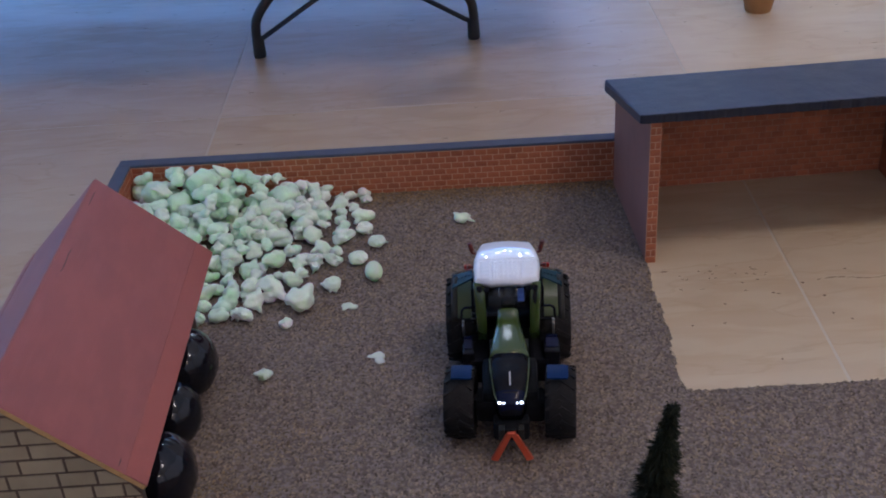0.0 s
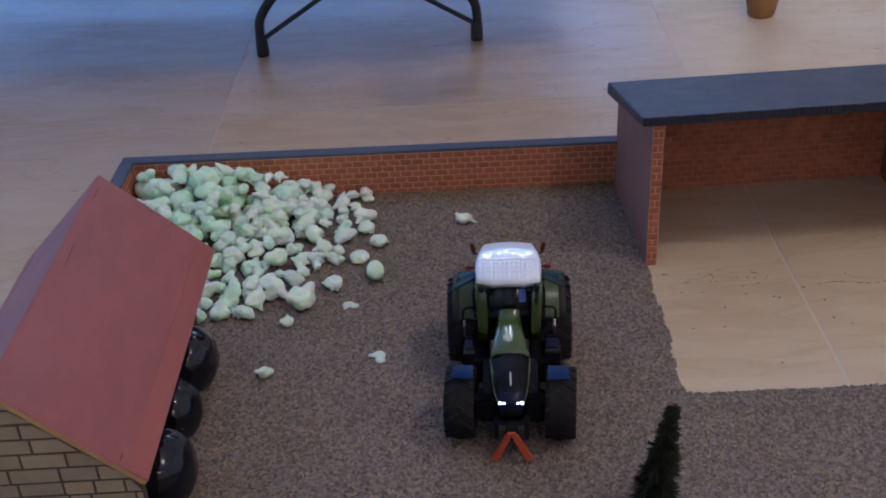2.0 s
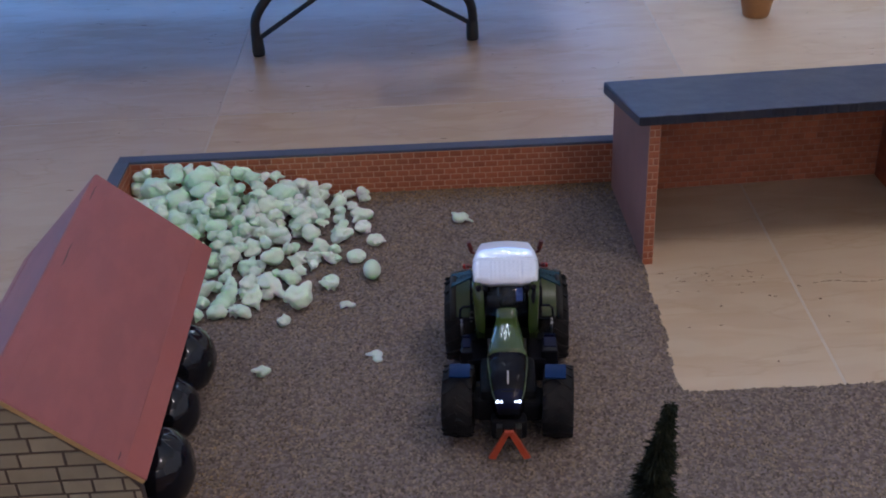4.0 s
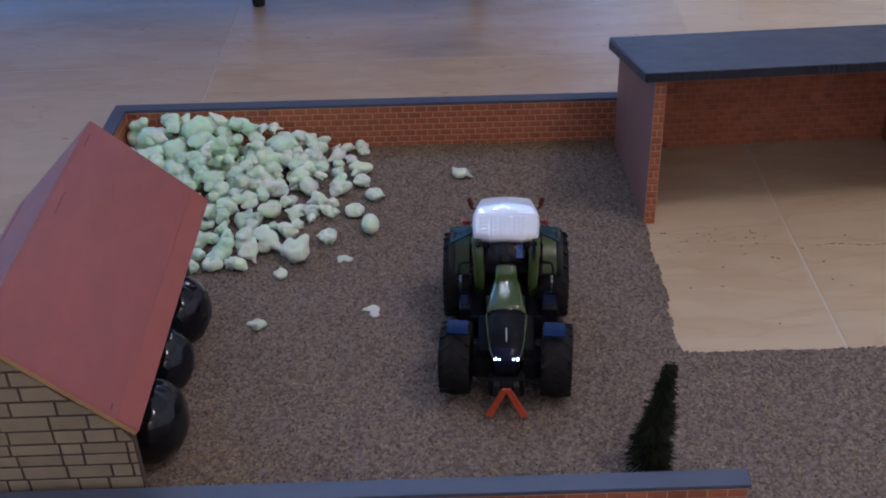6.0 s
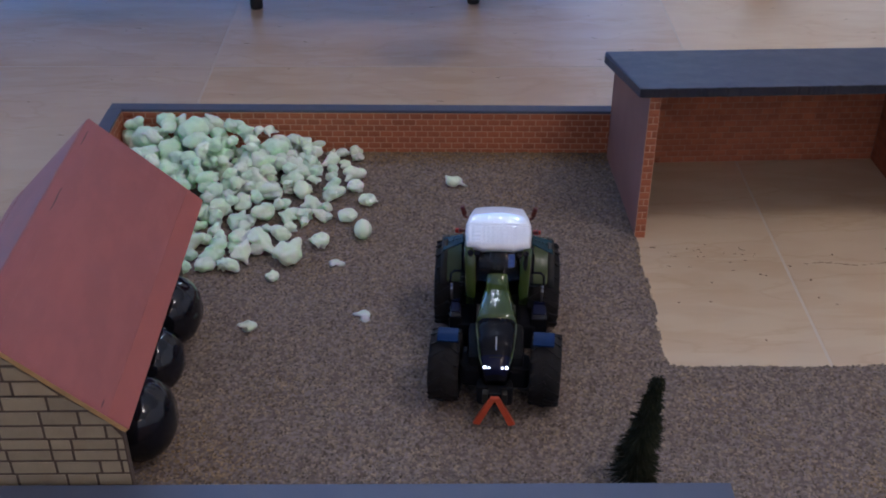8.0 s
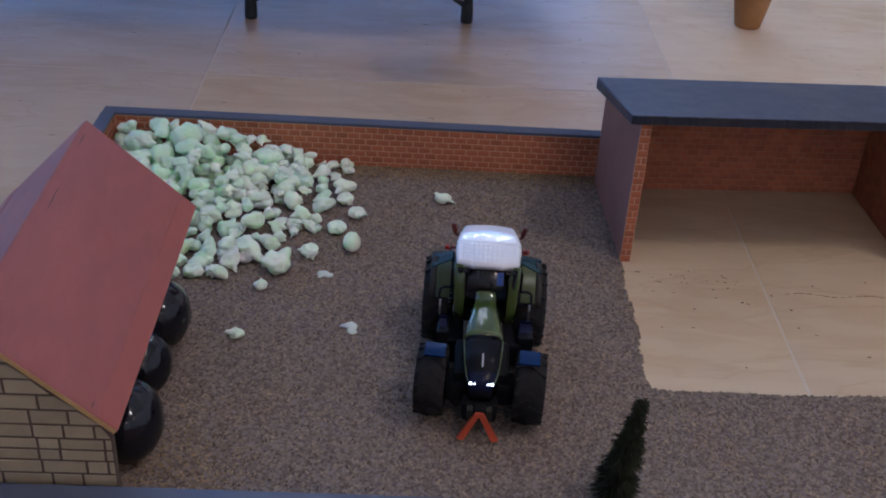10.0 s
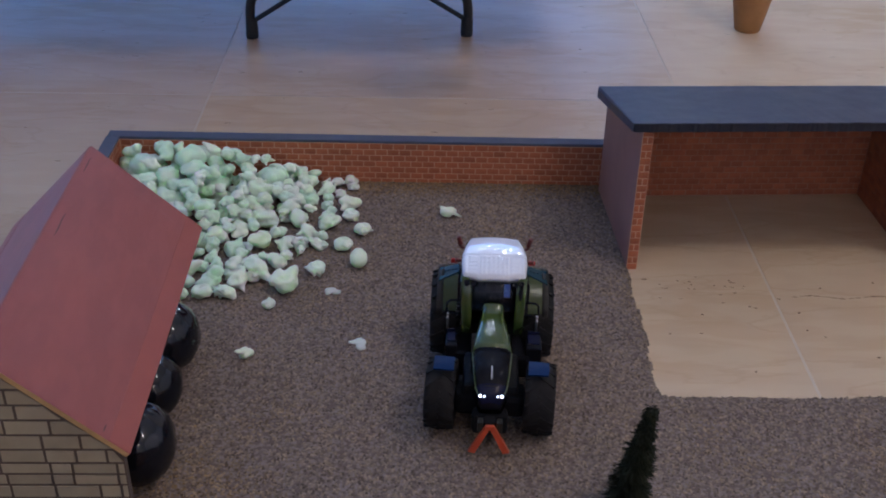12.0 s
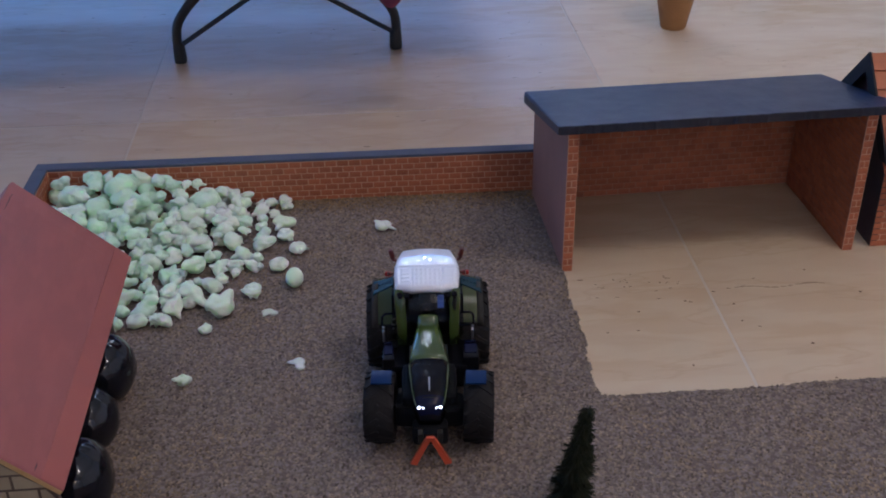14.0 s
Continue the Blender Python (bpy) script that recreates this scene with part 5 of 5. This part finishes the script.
part("exhaust", bm, T_DARK, tractor)
# front linkage: red A-frame with arms
bm = bmesh.new()
box(bm, mm(0, 120, 19), mm(24, 12, 15), bevel=3 * MM)
box(bm, mm(0, 127, 22), mm(9, 10, 8), bevel=1.5 * MM)
link = part("front_linkage", bm, T_DARK, tractor)
for sx in (1, -1):
    bm = bmesh.new()
    box(bm, mm(sx * 6.4, 130.4, 22.5), mm(3.6, 6, 8), bevel=0.6 * MM)
    part("link_plate", bm, T_GREY, link, "grey coupling plate")
bm = bmesh.new()
for sx in (1, -1):
    loft(bm, [[mm(sx * -0.6, 133, 24.6), mm(sx * 3.9, 133, 23.0), mm(sx * 3.9, 136, 23.0), mm(sx * -0.6, 136, 24.6)], [mm(sx * 9.4, 136, 5.4), mm(sx * 13.8, 136, 6.4), mm(sx * 13.8, 139, 6.4), mm(sx * 9.4, 139, 5.4)]])
box(bm, mm(0, 134.5, 23.8), mm(6.4, 3.2, 3.0), bevel=0.9 * MM)
part("a_frame", bm, T_RED, link, "bright red A-frame coupling")
bm = bmesh.new()
tube(bm, [mm(0, 126, 24), mm(0, 133, 22)], 1.6 * MM, 8)
part("link_pin", bm, T_STEEL, link)
# rear hitch
bm = bmesh.new()
box(bm, mm(0, -24, 24), mm(14, 16, 8), bevel=1.5 * MM)
box(bm, mm(9, -30, 20), mm(2.4, 20, 2.4))
box(bm, mm(-9, -30, 20), mm(2.4, 20, 2.4))
part("rear_hitch", bm, T_DARK, tractor)

# ---- low tube-framed seat on the tiles behind ----
seat = thing("lounger", pose(-0.2541, 0.5385, 0, 0, 0, 4.1), "low lounger with black bent-tube legs, pink cloth and an added unseen seat", "lounger")
FT = 0.0060
for sx in (-1, 1):
    x0 = sx * 0.1345
    bm = bmesh.new()
    tube(bm, curve_pts([(x0, 0, 0.004), (x0 + sx * 0.001, 0.001, 0.030), (x0 - sx * 0.004, 0.002, 0.052), (x0 - sx * 0.028, 0.006, 0.080), (x0 - sx * 0.075, 0.02, 0.118), (x0 - sx * 0.1345, 0.03, 0.140)], 6), FT, 12)
    leg = part("leg", bm, M_TUBE, seat, smooth=True)
    bm = bmesh.new()
    spin(bm, [(0, 0.0), (0.0074, 0.0), (0.0079, 0.004), (0.0073, 0.022), (0.0061, 0.025)], 16, "z")
    bmesh.ops.translate(bm, verts=bm.verts[:], vec=(x0, 0, 0))
    part("rubber_foot", bm, M_RUBBER_FOOT, leg, smooth=True)
    bm = bmesh.new()
    tube(bm, [(x0 - sx * 0.004, 0.001, 0.022), (0, 0.0, 0.103)], 0.0032, 8)
    part("brace", bm, M_TUBE, seat)
# unseen wide padded seat high above the legs, reaching out to shade the tiles
bm = bmesh.new()
rows = []
for j in range(13):
    v = j / 12
    ring = []
    for i in range(25):
        u = i / 24
        x = -0.85 + 1.19 * u
        wob = 0.02 * noise.noise((u * 11, v * 3, 1.0))
        y = -0.205 + wob * (1 - v) + 0.87 * v + 0.10 * abs(u - 0.80) * (1 - v)
        z = 0.305 - 0.012 * math.sin(math.pi * u) - 0.03 * v + 0.01 * noise.noise((u * 9, v * 7, 4.0))
        ring.append((x, y, z))
    rows.append(ring)
top = [[bm.verts.new(p) for p in r] for r in rows]
low = [[bm.verts.new((p[0], p[1] + 0.004, p[2] - 0.045)) for p in r] for r in rows]
for j in range(12):
    for i in range(24):
        bm.faces.new((top[j][i], top[j][i + 1], top[j + 1][i + 1], top[j + 1][i]))
        bm.faces.new((low[j][i], low[j + 1][i], low[j + 1][i + 1], low[j][i + 1]))
edge = lambda g: g[0][:] + [g[j][24] for j in range(1, 13)] + g[12][-2::-1] + [g[j][0] for j in range(11, 0, -1)]
ea, eb = edge(top), edge(low)
for k in range(len(ea)):
    q = (k + 1) % len(ea)
    bm.faces.new((ea[k], eb[k], eb[q], ea[q]))
bmesh.ops.recalc_face_normals(bm, faces=bm.faces[:])
part("cushion", bm, M_UNSEEN_SEAT, seat, smooth=True)
for sx in (-1, 1):
    bm = bmesh.new()
    tube(bm, curve_pts([(0, 0.03, 0.138), (sx * 0.10, 0.06, 0.18), (sx * 0.16, 0.12, 0.262)], 6), FT, 10)
    part("strut", bm, M_TUBE, seat)
# unseen pad hung there to cast the small dark patch on the tiles
bm = bmesh.new()
bmesh.ops.create_uvsphere(bm, u_segments=20, v_segments=12, radius=1.0, matrix=Matrix.Translation((0.166, -0.270, 0.222)) @ Matrix.Diagonal((0.050, 0.030, 0.018, 1)))
tube(bm, [(0.166, -0.255, 0.228), (0.162, -0.220, 0.258), (0.160, -0.180, 0.272)], 0.004, 8)
part("hanging_pad", bm, M_UNSEEN_SEAT, seat, smooth=True)
bm = bmesh.new()
bmesh.ops.create_uvsphere(bm, u_segments=20, v_segments=12, radius=0.02, matrix=Matrix.Translation((0.130, 0.000, 0.079)) @ Matrix.Diagonal((0.8, 0.7, 1.3, 1)))
part("cloth_end", bm, M_PINK, seat, smooth=True)

# ---- flower pot ----
bm = bmesh.new()
spin(bm, [(0.0, 0.0), (0.0155, 0.0), (0.0168, 0.002), (0.0300, 0.070), (0.0335, 0.072), (0.0350, 0.092), (0.0320, 0.092), (0.028, 0.070), (0.0, 0.068)], 36, "z")
pot = part("flower_pot", bm, M_POT, smooth=False)
pot.location = (0.2470, 0.5840, 0)
tagged(pot, "ochre terracotta flower pot standing on the tiles", "pot")
